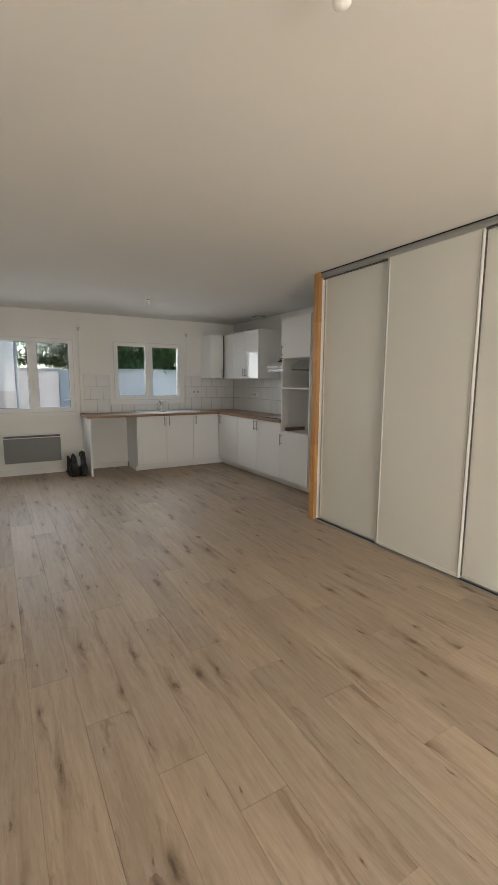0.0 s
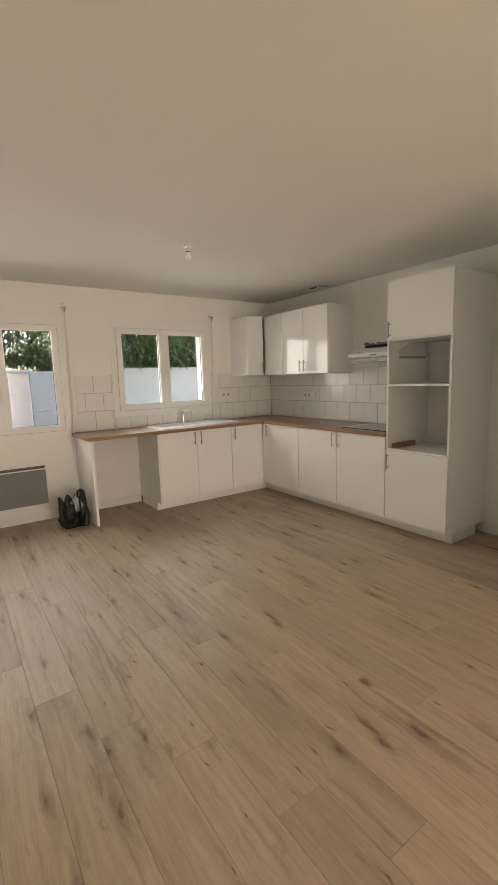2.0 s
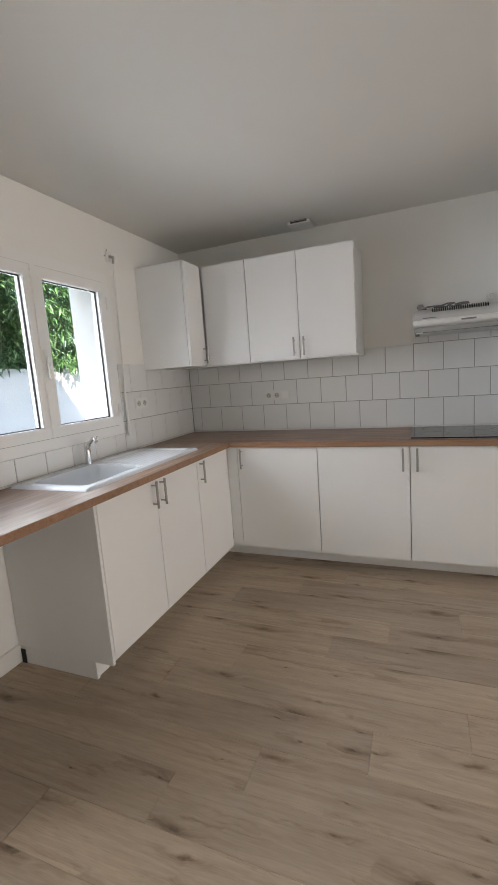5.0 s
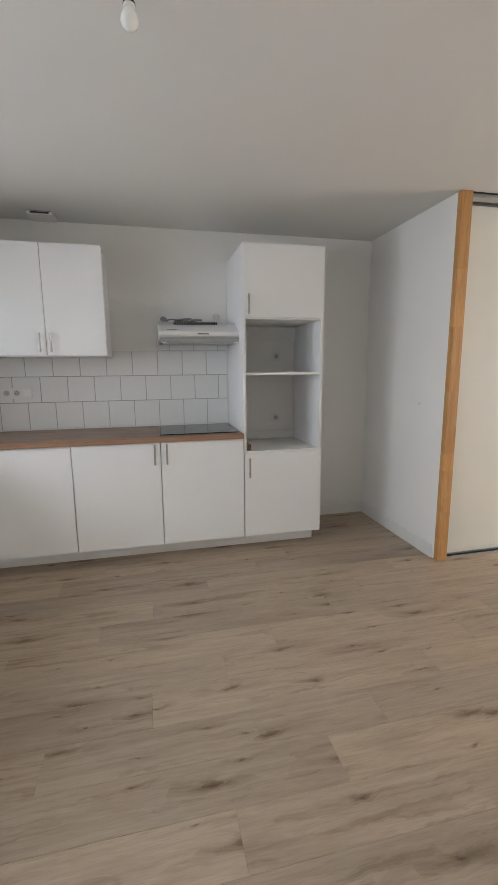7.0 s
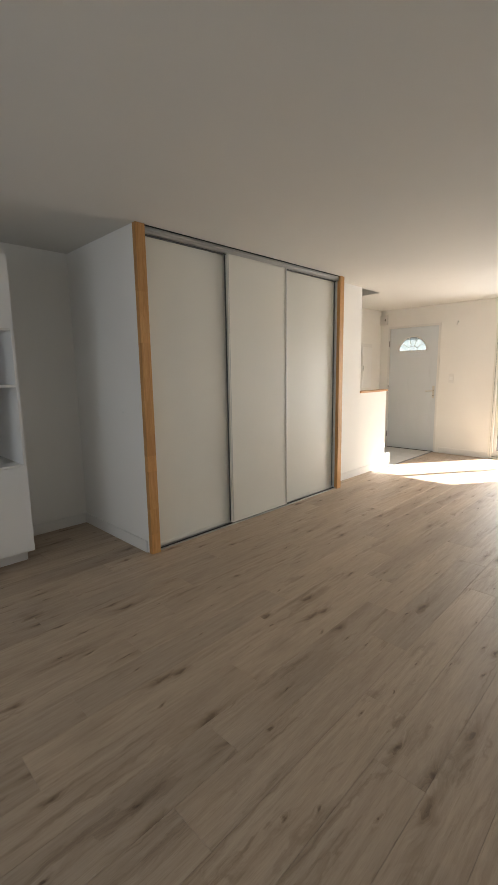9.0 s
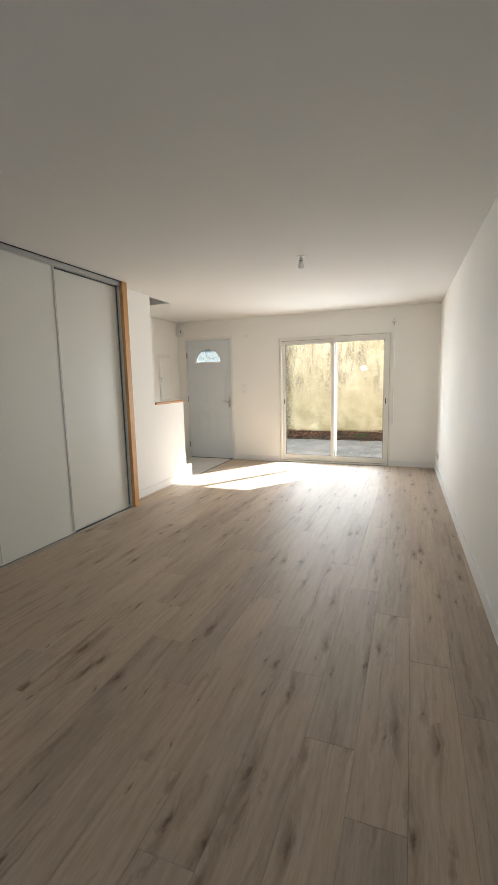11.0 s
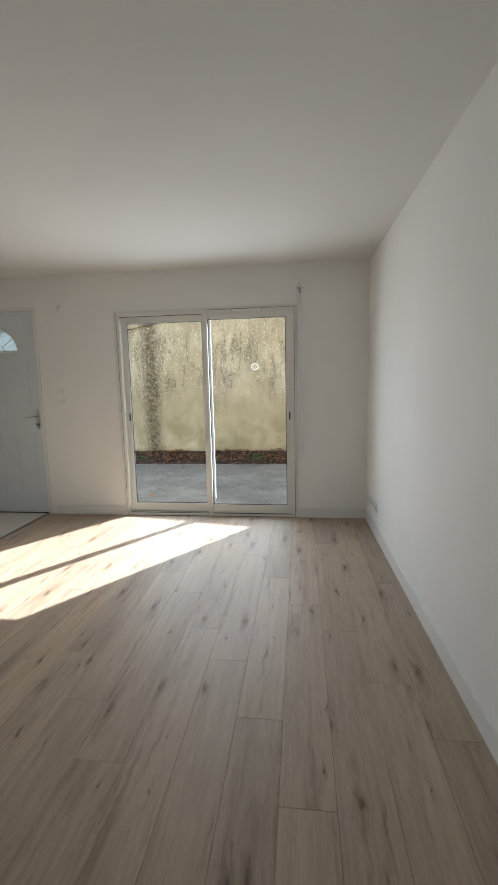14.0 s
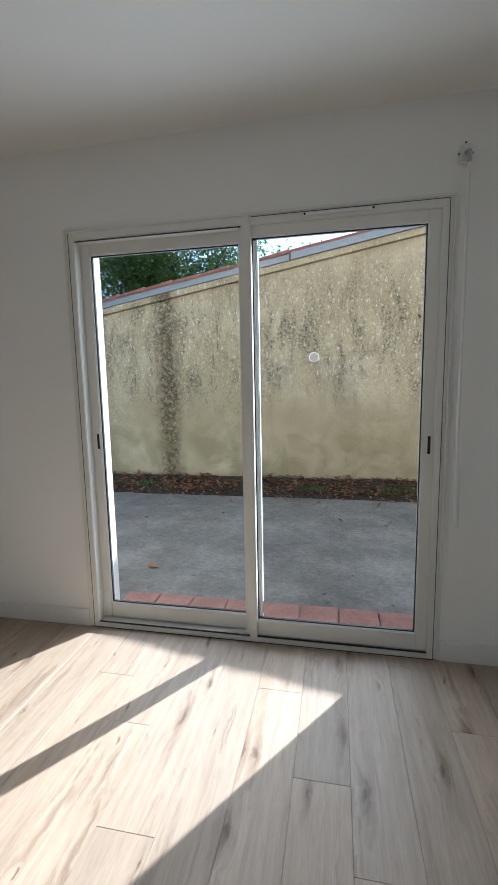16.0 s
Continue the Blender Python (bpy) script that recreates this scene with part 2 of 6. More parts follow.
    c = mix(t, c, ramp(t, fleck, [(0.34, (0.84, 0.82, 0.80)), (0.46, (1, 1, 1)), (0.60, (1, 1, 1)), (0.72, (1.10, 1.10, 1.10))]), 0.5, 'MULTIPLY')
    pore = tex_noise(t, mapped(t, (1.0, 0.035, 1.0), rnd=True), 330.0, 2, 0.5)
    c = mix(t, c, ramp(t, pore, [(0.60, (1, 1, 1)), (0.70, (0.74, 0.71, 0.68))]), 0.45, 'MULTIPLY')
    # knots: a dark split heart, a brown rim and a pale halo
    ragged = t.nodes.new("ShaderNodeMath")
    ragged.operation = 'MULTIPLY_ADD'
    ragged.inputs[1].default_value = 0.05
    t.links.new(tex_noise(t, knot, 60.0, 4, 0.7), ragged.inputs[0])
    t.links.new(heart, ragged.inputs[2])
    k = ramp(t, ragged.outputs["Value"], [(0.030, (0.43, 0.375, 0.34)), (0.065, (0.57, 0.515, 0.475)), (0.10, (0.77, 0.735, 0.70)), (0.16, (0.93, 0.92, 0.91)), (0.22, (1.03, 1.03, 1.03)), (0.30, (1, 1, 1))])
    c = mix(t, c, k, 1.0, 'MULTIPLY')
    oi = t.nodes.new("ShaderNodeObjectInfo")
    c = mix(t, c, ramp(t, oi.outputs["Random"], [(0.0, (0.90, 0.90, 0.905)), (0.5, (1.0, 0.99, 0.98)), (1.0, (1.07, 1.06, 1.04))]), 1.0, 'MULTIPLY')
    t.links.new(c, b.inputs["Base Color"])
    t.links.new(ramp(t, p1, [(0.3, (0.54, 0.54, 0.54)), (0.7, (0.46, 0.46, 0.46))]), b.inputs["Roughness"])
    b.inputs["Specular IOR Level"].default_value = 0.5
    bump(t, b, g2, 0.12, 0.0008)
    return m


M_PLANK = oak_planks()
M_SUB = paint("subfloor", (0.10, 0.08, 0.06), 0.9, 0.1)
M_WTOP = wood("worktop_laminate", (0.20, 0.118, 0.078), (0.29, 0.185, 0.128), (0.37, 0.25, 0.182), 'Y', 1.2, 0.35, blotch=0.2, rnd=False)
M_WTOPX = wood("worktop_laminate_x", (0.20, 0.118, 0.078), (0.29, 0.185, 0.128), (0.37, 0.25, 0.182), 'X', 1.2, 0.35, blotch=0.2, rnd=False)
M_EDGE = wood("worktop_edge", (0.27, 0.145, 0.085), (0.36, 0.205, 0.125), (0.42, 0.25, 0.16), 'Y', 1.2, 0.4, blotch=0.15, rnd=False)
M_PINE = wood("pine_post", (0.50, 0.245, 0.085), (0.62, 0.33, 0.125), (0.70, 0.41, 0.175), 'Z', 1.4, 0.45, relief=0.1, blotch=0.3, tone=0.07)
M_CAB = paint("cabinet_white_satin", (0.88, 0.88, 0.87), 0.38, 0.01, 0.03, 220)
M_GLOSS = paint("cabinet_white_gloss", (0.87, 0.87, 0.865), 0.09, 0.008, 0.0, 200, spec=0.5)
M_CARC = paint("carcass_white", (0.81, 0.805, 0.78), 0.5, 0.01, 0.04)
M_TILE = paint("glazed_tile", (0.82, 0.82, 0.805), 0.16, 0.03, 0.04, 14, spec=0.5)
M_GROUT = paint("grey_grout", (0.36, 0.35, 0.33), 0.9, 0.12)
M_PVC = paint("white_pvc", (0.86, 0.855, 0.83), 0.35, 0.015, 0.02)
M_ALU_W = paint("lacquered_aluminium", (0.77, 0.755, 0.70), 0.38, 0.02, 0.03)
M_STEEL = paint("brushed_steel", (0.40, 0.39, 0.375), 0.3, 0.05, 0.05, 300, metal=1.0)
M_CHROME = paint("chrome", (0.72, 0.72, 0.72), 0.10, 0.02, 0.0, metal=1.0)
M_ALU = paint("anodised_aluminium", (0.50, 0.50, 0.49), 0.36, 0.04, 0.03, 300, metal=0.85)
M_BLACK = paint("black_rubber", (0.015, 0.015, 0.016), 0.5, 0.1)
M_HOB = paint("black_glass_hob", (0.012, 0.012, 0.014), 0.06, 0.05, 0.0, spec=0.6)
M_SINK = paint("white_composite_sink", (0.70, 0.72, 0.74), 0.22, 0.01, 0.02)
M_HOOD = paint("white_enamel", (0.80, 0.80, 0.79), 0.25, 0.01, 0.0)
M_GREY = paint("grey_print", (0.22, 0.22, 0.22), 0.5, 0.05)
M_RAD = paint("grey_heater_enamel", (0.20, 0.195, 0.19), 0.42, 0.05, 0.05)
M_CLOS = paint("wardrobe_panel", (0.76, 0.75, 0.69), 0.34, 0.015, 0.12, 260)
M_BAG = paint("black_bin_bag", (0.010, 0.010, 0.011), 0.33, 0.2, 0.0, spec=0.6)
M_BAGW = paint("milky_plastic", (0.40, 0.42, 0.44), 0.3, 0.1, 0.0)
M_DOOR = paint("entrance_door_paint", (0.68, 0.715, 0.735), 0.4, 0.02, 0.06)
M_ETILE = paint("entrance_tile", (0.70, 0.67, 0.62), 0.3, 0.08, 0.06, 20)
M_WELL = paint("socket_well_plastic", (0.50, 0.50, 0.48), 0.4, 0.02, 0.0)
M_BULB = paint("opal_bulb", (0.82, 0.82, 0.78), 0.25, 0.01, 0.0)
M_DARK = paint("dark_gap", (0.03, 0.03, 0.03), 0.8, 0.1)
M_SEAL = paint("grey_brush_pile", (0.13, 0.13, 0.125), 0.9, 0.1)
M_POLISH = paint("polished_aluminium", (0.86, 0.87, 0.88), 0.06, 0.01, 0.0, metal=1.0)
M_VISOR = paint("smoked_visor", (0.36, 0.36, 0.355), 0.25, 0.04, 0.0)
M_NICKEL = paint("satin_nickel", (0.66, 0.63, 0.56), 0.34, 0.03, 0.02, 300, metal=0.9)
# grey standing in for the shade between window sash and frame
M_PALE = paint("sash_shadow_grey", (0.50, 0.49, 0.47), 0.7, 0.05)
M_VENT = paint("aged_vent_plastic", (0.46, 0.40, 0.30), 0.7, 0.06)
M_GLASS = clear_glass("window_glass", (0.97, 0.985, 0.98))
M_FROST = obscured_glass()
# the stairwell's dimness is in this grey
M_SHAFT = paint("stairwell_dim_grey", (0.45, 0.45, 0.43), 0.9, 0.05)


def outdoor(name, stops, scale, rough=0.9, relief=0.5, fine=40.0, dist=0.01, speck=None, swirl=0.15, grain=0.6):
    m, t, b = nodes_of(name)
    v = mapped(t, (1, 1, 1))
    c = ramp(t, tex_noise(t, v, scale, 7, 0.72, swirl), stops)
    f = tex_noise(t, v, fine, 5, 0.7)
    c = mix(t, c, ramp(t, f, [(0.3, (0.65, 0.65, 0.65)), (0.65, (1.08, 1.08, 1.08))]), grain, 'MULTIPLY')
    if speck:
        c = mix(t, c, speck, ramp(t, tex_noise(t, v, fine * 0.5, 6, 0.75), [(0.60, (0, 0, 0)), (0.68, (1, 1, 1))]))
    t.links.new(c, b.inputs["Base Color"])
    b.inputs["Roughness"].default_value = rough
    b.inputs["Specular IOR Level"].default_value = 0.2
    bump(t, b, f, relief, dist)
    return m


M_CONC = outdoor("old_concrete", [(0.30, (0.165, 0.147, 0.122)), (0.5, (0.25, 0.227, 0.19)), (0.70, (0.35, 0.32, 0.273))], 2.2, fine=34.0, grain=1.0, relief=1.0, speck=(0.055, 0.052, 0.046))
M_EARTH = outdoor("leaf_mould", [(0.3, (0.03, 0.022, 0.016)), (0.6, (0.07, 0.05, 0.035))], 5.0)
M_GRASS = outdoor("far_ground", [(0.3, (0.08, 0.09, 0.05)), (0.7, (0.16, 0.15, 0.10))], 0.4)
M_CANE = paint("bamboo_cane", (0.05, 0.07, 0.025), 0.5, 0.2)
M_RENDER = outdoor("white_render", [(0.3, (0.55, 0.54, 0.52)), (0.7, (0.66, 0.65, 0.63))], 1.5, relief=0.3, fine=90)
M_GWALL = outdoor("grey_white_garden_wall", [(0.3, (0.25, 0.26, 0.26)), (0.7, (0.33, 0.34, 0.335))], 1.2, relief=0.3, fine=60)
M_PINK = outdoor("pinkish_garden_wall", [(0.3, (0.46, 0.40, 0.385)), (0.7, (0.55, 0.49, 0.47))], 1.2, relief=0.3, fine=60)
M_GATE = paint("grey_gate_paint", (0.28, 0.31, 0.33), 0.5, 0.06)
M_RTILE = outdoor("red_roof_tile", [(0.3, (0.20, 0.075, 0.05)), (0.7, (0.36, 0.15, 0.10))], 6.0)
M_ZINC = paint("zinc_flashing", (0.26, 0.27, 0.28), 0.5, 0.15, 0.05, metal=0.3)
M_BRICK = outdoor("red_sill_tile", [(0.3, (0.34, 0.16, 0.12)), (0.7, (0.48, 0.25, 0.19))], 6.0)
M_BARK = outdoor("bark", [(0.3, (0.06, 0.045, 0.03)), (0.7, (0.14, 0.11, 0.08))], 9.0)


def leaf_mat(name, lo, hi):
    m, t, b = nodes_of(name)
    g = t.nodes.new("ShaderNodeNewGeometry")
    c = ramp(t, g.outputs["Random Per Island"], [(0.0, lo), (1.0, hi)])
    t.links.new(c, b.inputs["Base Color"])
    b.inputs["Roughness"].default_value = 0.5
    tl = t.nodes.new("ShaderNodeBsdfTranslucent")
    t.links.new(c, tl.inputs["Color"])
    mx = t.nodes.new("ShaderNodeMixShader")
    mx.inputs["Fac"].default_value = 0.35
    t.links.new(b.outputs["BSDF"], mx.inputs[1])
    t.links.new(tl.outputs["BSDF"], mx.inputs[2])
    t.links.new(mx.outputs["Shader"], t.nodes["Material Output"].inputs["Surface"])
    return m


M_LEAF = leaf_mat("tree_leaf", (0.03, 0.075, 0.018), (0.10, 0.19, 0.04))
M_BAMB = leaf_mat("bamboo_leaf", (0.010, 0.034, 0.008), (0.05, 0.115, 0.03))
M_DRY = leaf_mat("dry_leaf", (0.07, 0.028, 0.014), (0.42, 0.20, 0.09))


def stained_render():
    """Old yellowish render: vertical run-off streaks, lichen specks, a dark damp column, green algae towards the soil."""
    m, t, b = nodes_of("old_yellow_render")
    v = mapped(t, (1, 1, 1))
    vs = mapped(t, (1.0, 1.0, 0.30))
    base = ramp(t, tex_noise(t, v, 1.3, 5, 0.6, 0.5), [(0.3, (0.365, 0.284, 0.165)), (0.55, (0.455, 0.362, 0.225)), (0.75, (0.555, 0.455, 0.30))])
    runs = ramp(t, tex_noise(t, vs, 5.0, 7, 0.72, 0.5), [(0.46, (0, 0, 0)), (0.66, (1, 1, 1))])
    sep = t.nodes.new("ShaderNodeSeparateXYZ")
    co = t.nodes.new("ShaderNodeTexCoord")
    t.links.new(co.outputs["Object"], sep.inputs[0])

    def band(sock, a, b0, b1, c):
        """1 between b0 and b1, falling to 0 at a and c."""
        cm = t.nodes.new("ShaderNodeMapRange")
        cm.inputs["From Min"].default_value, cm.inputs["From Max"].default_value = a, b0
        t.links.new(sock, cm.inputs["Value"])
        cn = t.nodes.new("ShaderNodeMapRange")
        cn.inputs["From Min"].default_value, cn.inputs["From Max"].default_value = c, b1
        t.links.new(sock, cn.inputs["Value"])
        mu = t.nodes.new("ShaderNodeMath")
        mu.operation = 'MULTIPLY'
        t.links.new(cm.outputs["Result"], mu.inputs[0])
        t.links.new(cn.outputs["Result"], mu.inputs[1])
        return mu.outputs["Value"]

    def times(a, b2):
        mu = t.nodes.new("ShaderNodeMath")
        mu.operation = 'MULTIPLY'
        for i, s in enumerate((a, b2)):
            if isinstance(s, float):
                mu.inputs[i].default_value = s
            else:
                t.links.new(s, mu.inputs[i])
        return mu.outputs["Value"]

    mid = band(sep.outputs["Z"], 0.7, 1.3, 2.0, 2.9)
    dark_runs = times(runs, mid)
    c = mix(t, base, (0.17, 0.145, 0.10), times(dark_runs, 0.42))
    spk = ramp(t, tex_noise(t, v, 34.0, 4, 0.7), [(0.495, (0, 0, 0)), (0.53, (1, 1, 1))])
    c = mix(t, c, (0.085, 0.066, 0.042), times(times(spk, runs), mid))
    fly = ramp(t, tex_noise(t, v, 52.0, 3, 0.6), [(0.585, (0, 0, 0)), (0.62, (1, 1, 1))])
    c = mix(t, c, (0.11, 0.09, 0.06), times(times(fly, band(sep.outputs["Z"], 0.3, 1.0, 2.4, 3.4)), 0.7))
    vs2 = mapped(t, (1.0, 1.0, 0.5))
    pale = ramp(t, tex_noise(t, vs2, 38.0, 4, 0.7, 0.1), [(0.575, (0, 0, 0)), (0.615, (1, 1, 1))])
    c = mix(t, c, (0.74, 0.68, 0.56), times(times(pale, band(sep.outputs["Z"], 0.7, 1.4, 2.3, 3.2)), 0.75))
    wx = t.nodes.new("ShaderNodeMath")
    wx.operation = 'MULTIPLY_ADD'
    wx.inputs[1].default_value = 0.22
    t.links.new(tex_noise(t, v, 5.0, 4, 0.6), wx.inputs[0])
    t.links.new(sep.outputs["X"], wx.inputs[2])
    col = band(wx.outputs["Value"], 1.90, 2.05, 2.17, 2.33)
    colb = ramp(t, tex_noise(t, v, 17.0, 6, 0.78), [(0.40, (0.25, 0.25, 0.25)), (0.54, (1, 1, 1))])
    c = mix(t, c, (0.075, 0.055, 0.03), times(times(col, colb), 0.9))
    alg = ramp(t, tex_noise(t, v, 3.0, 5, 0.65, 0.8), [(0.40, (0, 0, 0)), (0.62, (1, 1, 1))])
    c = mix(t, c, (0.21, 0.175, 0.08), times(times(alg, band(sep.outputs["Z"], -0.6, -0.2, 0.5, 1.1)), 0.55))
    t.links.new(c, b.inputs["Base Color"])
    b.inputs["Roughness"].default_value = 0.95
    b.inputs["Specular IOR Level"].default_value = 0.15
    bump(t, b, tex_noise(t, v, 60.0, 5, 0.7), 0.6, 0.012)
    return m


M_OLD = stained_render()

# ---------- building helpers ----------
ORIGIN = {}


def box(bm, x0, x1, y0, y1, z0, z1, bev=0.0, seg=2):
    """Adds a box, with rounded edges where bev is given, to bm."""
    x0, x1, y0, y1, z0, z1 = min(x0, x1), max(x0, x1), min(y0, y1), max(y0, y1), min(z0, z1), max(z0, z1)
    r = bmesh.ops.create_cube(bm, size=1.0, matrix=Matrix.Translation(((x0 + x1) / 2, (y0 + y1) / 2, (z0 + z1) / 2)) @ Matrix.Diagonal((x1 - x0, y1 - y0, z1 - z0, 1)))
    if bev:
        edges = {e for v in r["verts"] for e in v.link_edges}
        bmesh.ops.bevel(bm, geom=list(edges), offset=bev, segments=seg, affect='EDGES', clamp_overlap=True)
    return bm


def bx(*a, bev=0.0, seg=2):
    return box(bmesh.new(), *a, bev=bev, seg=seg)


def cyl(bm, p, q, r0, r1=None, n=16, caps=True):
    """A (tapered) round bar from p to q."""
    p, q = Vector(p), Vector(q)
    d = q - p
    m = Matrix.Translation((p + q) / 2) @ d.to_track_quat('Z', 'Y').to_matrix().to_4x4()
    bmesh.ops.create_cone(bm, cap_ends=caps, segments=n, radius1=r0, radius2=r0 if r1 is None else r1, depth=d.length, matrix=m)
    return bm


def lathe(bm, prof, centre, n=24):
    """Turns a profile of (radius, height) round the z axis at centre."""
    rings = []
    for r, h in prof:
        rings.append([bm.verts.new((centre[0] + r * math.cos(2 * math.pi * i / n), centre[1] + r * math.sin(2 * math.pi * i / n), centre[2] + h)) for i in range(n)])
    for a, b in zip(rings, rings[1:]):
        for i in range(n):
            bm.faces.new((a[i], a[(i + 1) % n], b[(i + 1) % n], b[i]))
    bm.faces.new(list(reversed(rings[0])))
    bm.faces.new(rings[-1])
    return bm


def prism(bm, pts, axis, a, b):
    """Extrudes a polygon given in the two other axes from a to b along axis."""
    def at(u, v, w):
        return {'x': (w, u, v), 'y': (u, w, v), 'z': (u, v, w)}[axis]
    lo = [bm.verts.new(at(u, v, a)) for u, v in pts]
    hi = [bm.verts.new(at(u, v, b)) for u, v in pts]
    n = len(pts)
    bm.faces.new(lo)
    bm.faces.new(list(reversed(hi)))
    for i in range(n):
        bm.faces.new((lo[i], hi[i], hi[(i + 1) % n], lo[(i + 1) % n]))
    bmesh.ops.recalc_face_normals(bm, faces=bm.faces[:])
    return bm


def mesh_of(name, bm, mats, origin, smooth):
    bm.normal_update()
    bmesh.ops.translate(bm, verts=bm.verts[:], vec=-Vector(origin))
    me = bpy.data.meshes.new(name)
    bm.to_mesh(me)
    bm.free()
    for m in (mats if isinstance(mats, (list, tuple)) else [mats]):
        me.materials.append(m)
    if smooth:
        for p in me.polygons:
            p.use_smooth = True
        me.set_sharp_from_angle(angle=radians(35))
    return me


def thing(name, base, label, category, group=""):
    """An Empty at a thing's base, to which part() adds meshes."""
    ob = new(name)
    ob.empty_display_size = 0.1
    ob.location = base
    ORIGIN[ob] = Vector(base)
    return tagged(ob, label, category, group)


def part(name, bm, material, parent, label="", smooth=True):
    o = ORIGIN[parent]
    ob = new(name, mesh_of(name, bm, material, o, smooth))
    ob.parent = parent
    ORIGIN[ob] = o
    return tagged(ob, label)


def solid(name, bm, material, base, label="", category="", group="", kind="", smooth=True):
    """A thing or a piece of the setting that is one mesh."""
    ob = new(name, mesh_of(name, bm, material, base, smooth))
    ob.location = base
    ORIGIN[ob] = Vector(base)
    return tagged(ob, label, category, group, kind)


def piece(name, me, parent, loc, rot=None):
    """One of many alike pieces that share a mesh."""
    ob = new(name, me)
    ob.parent = parent
    ob.location = Vector(loc) - ORIGIN[parent]
    if rot:
        ob.rotation_euler = rot
    return ob

# ---------- structure ----------
def wall_with_holes(bm, x0, x1, y0, y1, z0, z1, holes):
    """A wall along x with rectangular holes (x0, x1, z0, z1) right through it, as butted blocks."""
    x = x0
    for hx0, hx1, hz0, hz1 in sorted(holes):
        box(bm, x, hx0, y0, y1, z0, z1)
        if hz0 > z0 + 0.001:
            box(bm, hx0, hx1, y0, y1, z0, hz0)
        box(bm, hx0, hx1, y0, y1, hz1, z1)
        x = hx1
    box(bm, x, x1, y0, y1, z0, z1)
    bmesh.ops.remove_doubles(bm, verts=bm.verts[:], dist=0.0001)
    return bm


ZT = 2.62
wall_n = solid("wall_north", wall_with_holes(bmesh.new(), XW - 0.2, XE + 0.2, YN, YN + TH, -0.12, ZT, [WIN1, WIN2]), M_WALL, (0, YN, 0), kind="structure", smooth=False)
bm = wall_with_holes(bmesh.new(), XW - 0.2, XE + 0.2, YS - 0.1, YS, -0.12, ZT, [(PATIO[0], PATIO[1], -0.12, PATIO[2]), (DOOR[0], DOOR[1], -0.12, DOOR[2])])
wall_with_holes(bm, XW - 0.2, XE + 0.2, YS - TH, YS - 0.1, -0.12, ZT, [(PATIO[0], PATIO[1], -0.12, PATIO[2] + 0.2), (DOOR[0], DOOR[1], -0.12, DOOR[2])])
wall_s = solid("wall_south", bm, M_WALL, (0, YS, 0), kind="structure", smooth=False)
solid("wall_west", prism(bmesh.new(), [(west(YS), YS), (west(YN), YN), (XW - 0.2, YN), (XW - 0.2, YS)], 'z', -0.12, ZT), M_WALL, (west(0), 0, 0), kind="structure", smooth=False)
wall_e = solid("wall_east", bx(XE, XE + 0.2, YS, YN, -0.12, ZT), M_WALL, (XE, 0, 0), kind="structure", smooth=False)
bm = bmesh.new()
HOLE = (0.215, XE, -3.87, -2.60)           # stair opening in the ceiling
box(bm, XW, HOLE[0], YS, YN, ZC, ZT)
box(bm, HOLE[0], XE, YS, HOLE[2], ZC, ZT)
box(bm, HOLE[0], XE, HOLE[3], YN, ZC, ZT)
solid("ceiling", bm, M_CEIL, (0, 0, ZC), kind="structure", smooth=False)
bm = bmesh.new()                            # walls of the stairwell above the ceiling, their dimness put into a darker grey
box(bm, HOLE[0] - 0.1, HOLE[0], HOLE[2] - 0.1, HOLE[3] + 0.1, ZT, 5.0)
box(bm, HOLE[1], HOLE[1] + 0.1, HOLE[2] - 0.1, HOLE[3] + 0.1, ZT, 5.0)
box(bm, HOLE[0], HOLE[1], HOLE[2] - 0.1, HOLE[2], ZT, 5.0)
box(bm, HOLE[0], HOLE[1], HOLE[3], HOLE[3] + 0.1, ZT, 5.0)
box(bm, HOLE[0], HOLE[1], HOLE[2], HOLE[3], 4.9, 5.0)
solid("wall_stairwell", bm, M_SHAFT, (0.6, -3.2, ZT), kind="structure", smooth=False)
bm = bmesh.new()                            # upper storey of the house, outside the rooms
box(bm, XW - 0.2, 0.05, YS - TH, YN + TH, ZT + 0.004, 5.4)
box(bm, 1.3, XE + 0.2, YS - TH, YN + TH, ZT + 0.004, 5.4)
box(bm, XW - 6.0, XW - 0.204, YS - TH, YN + TH, -0.14, 5.4)     # unseen terrace house, added to keep the sun off the neighbour's wall
solid("roof_slab", bm, M_RENDER, (0, 0, ZT), kind="structure", smooth=False)
bm = bmesh.new()
box(bm, 0.03, XE, 0.0, 0.07, 0, ZC)
box(bm, 0.03, XE, -2.59, -2.52, 0, ZC)
solid("wall_closet_sides", bm, M_WALL, (0.5, 0, 0), kind="structure", smooth=False)
solid("wall_closet_back", bx(0.72, 0.78, -2.52, 0.0, 0, ZC), M_WALL, (0.75, -1.2, 0), kind="structure", smooth=False)
solid("wall_stair", bx(0.17, 0.24, -3.30, -2.59, 0, ZC), M_WALL, (0.2, -3, 0), kind="structure", smooth=False)
low_wall = solid("wall_stair_low", bx(0.17, 0.24, -4.03, -3.30, 0, 1.105), M_WALL, (0.2, -3.7, 0), kind="structure", smooth=False)
part("wall_cap", bx(0.15, 0.26, -4.045, -3.302, 1.105, 1.130, bev=0.004), M_PINE, low_wall, "varnished pine capping board")

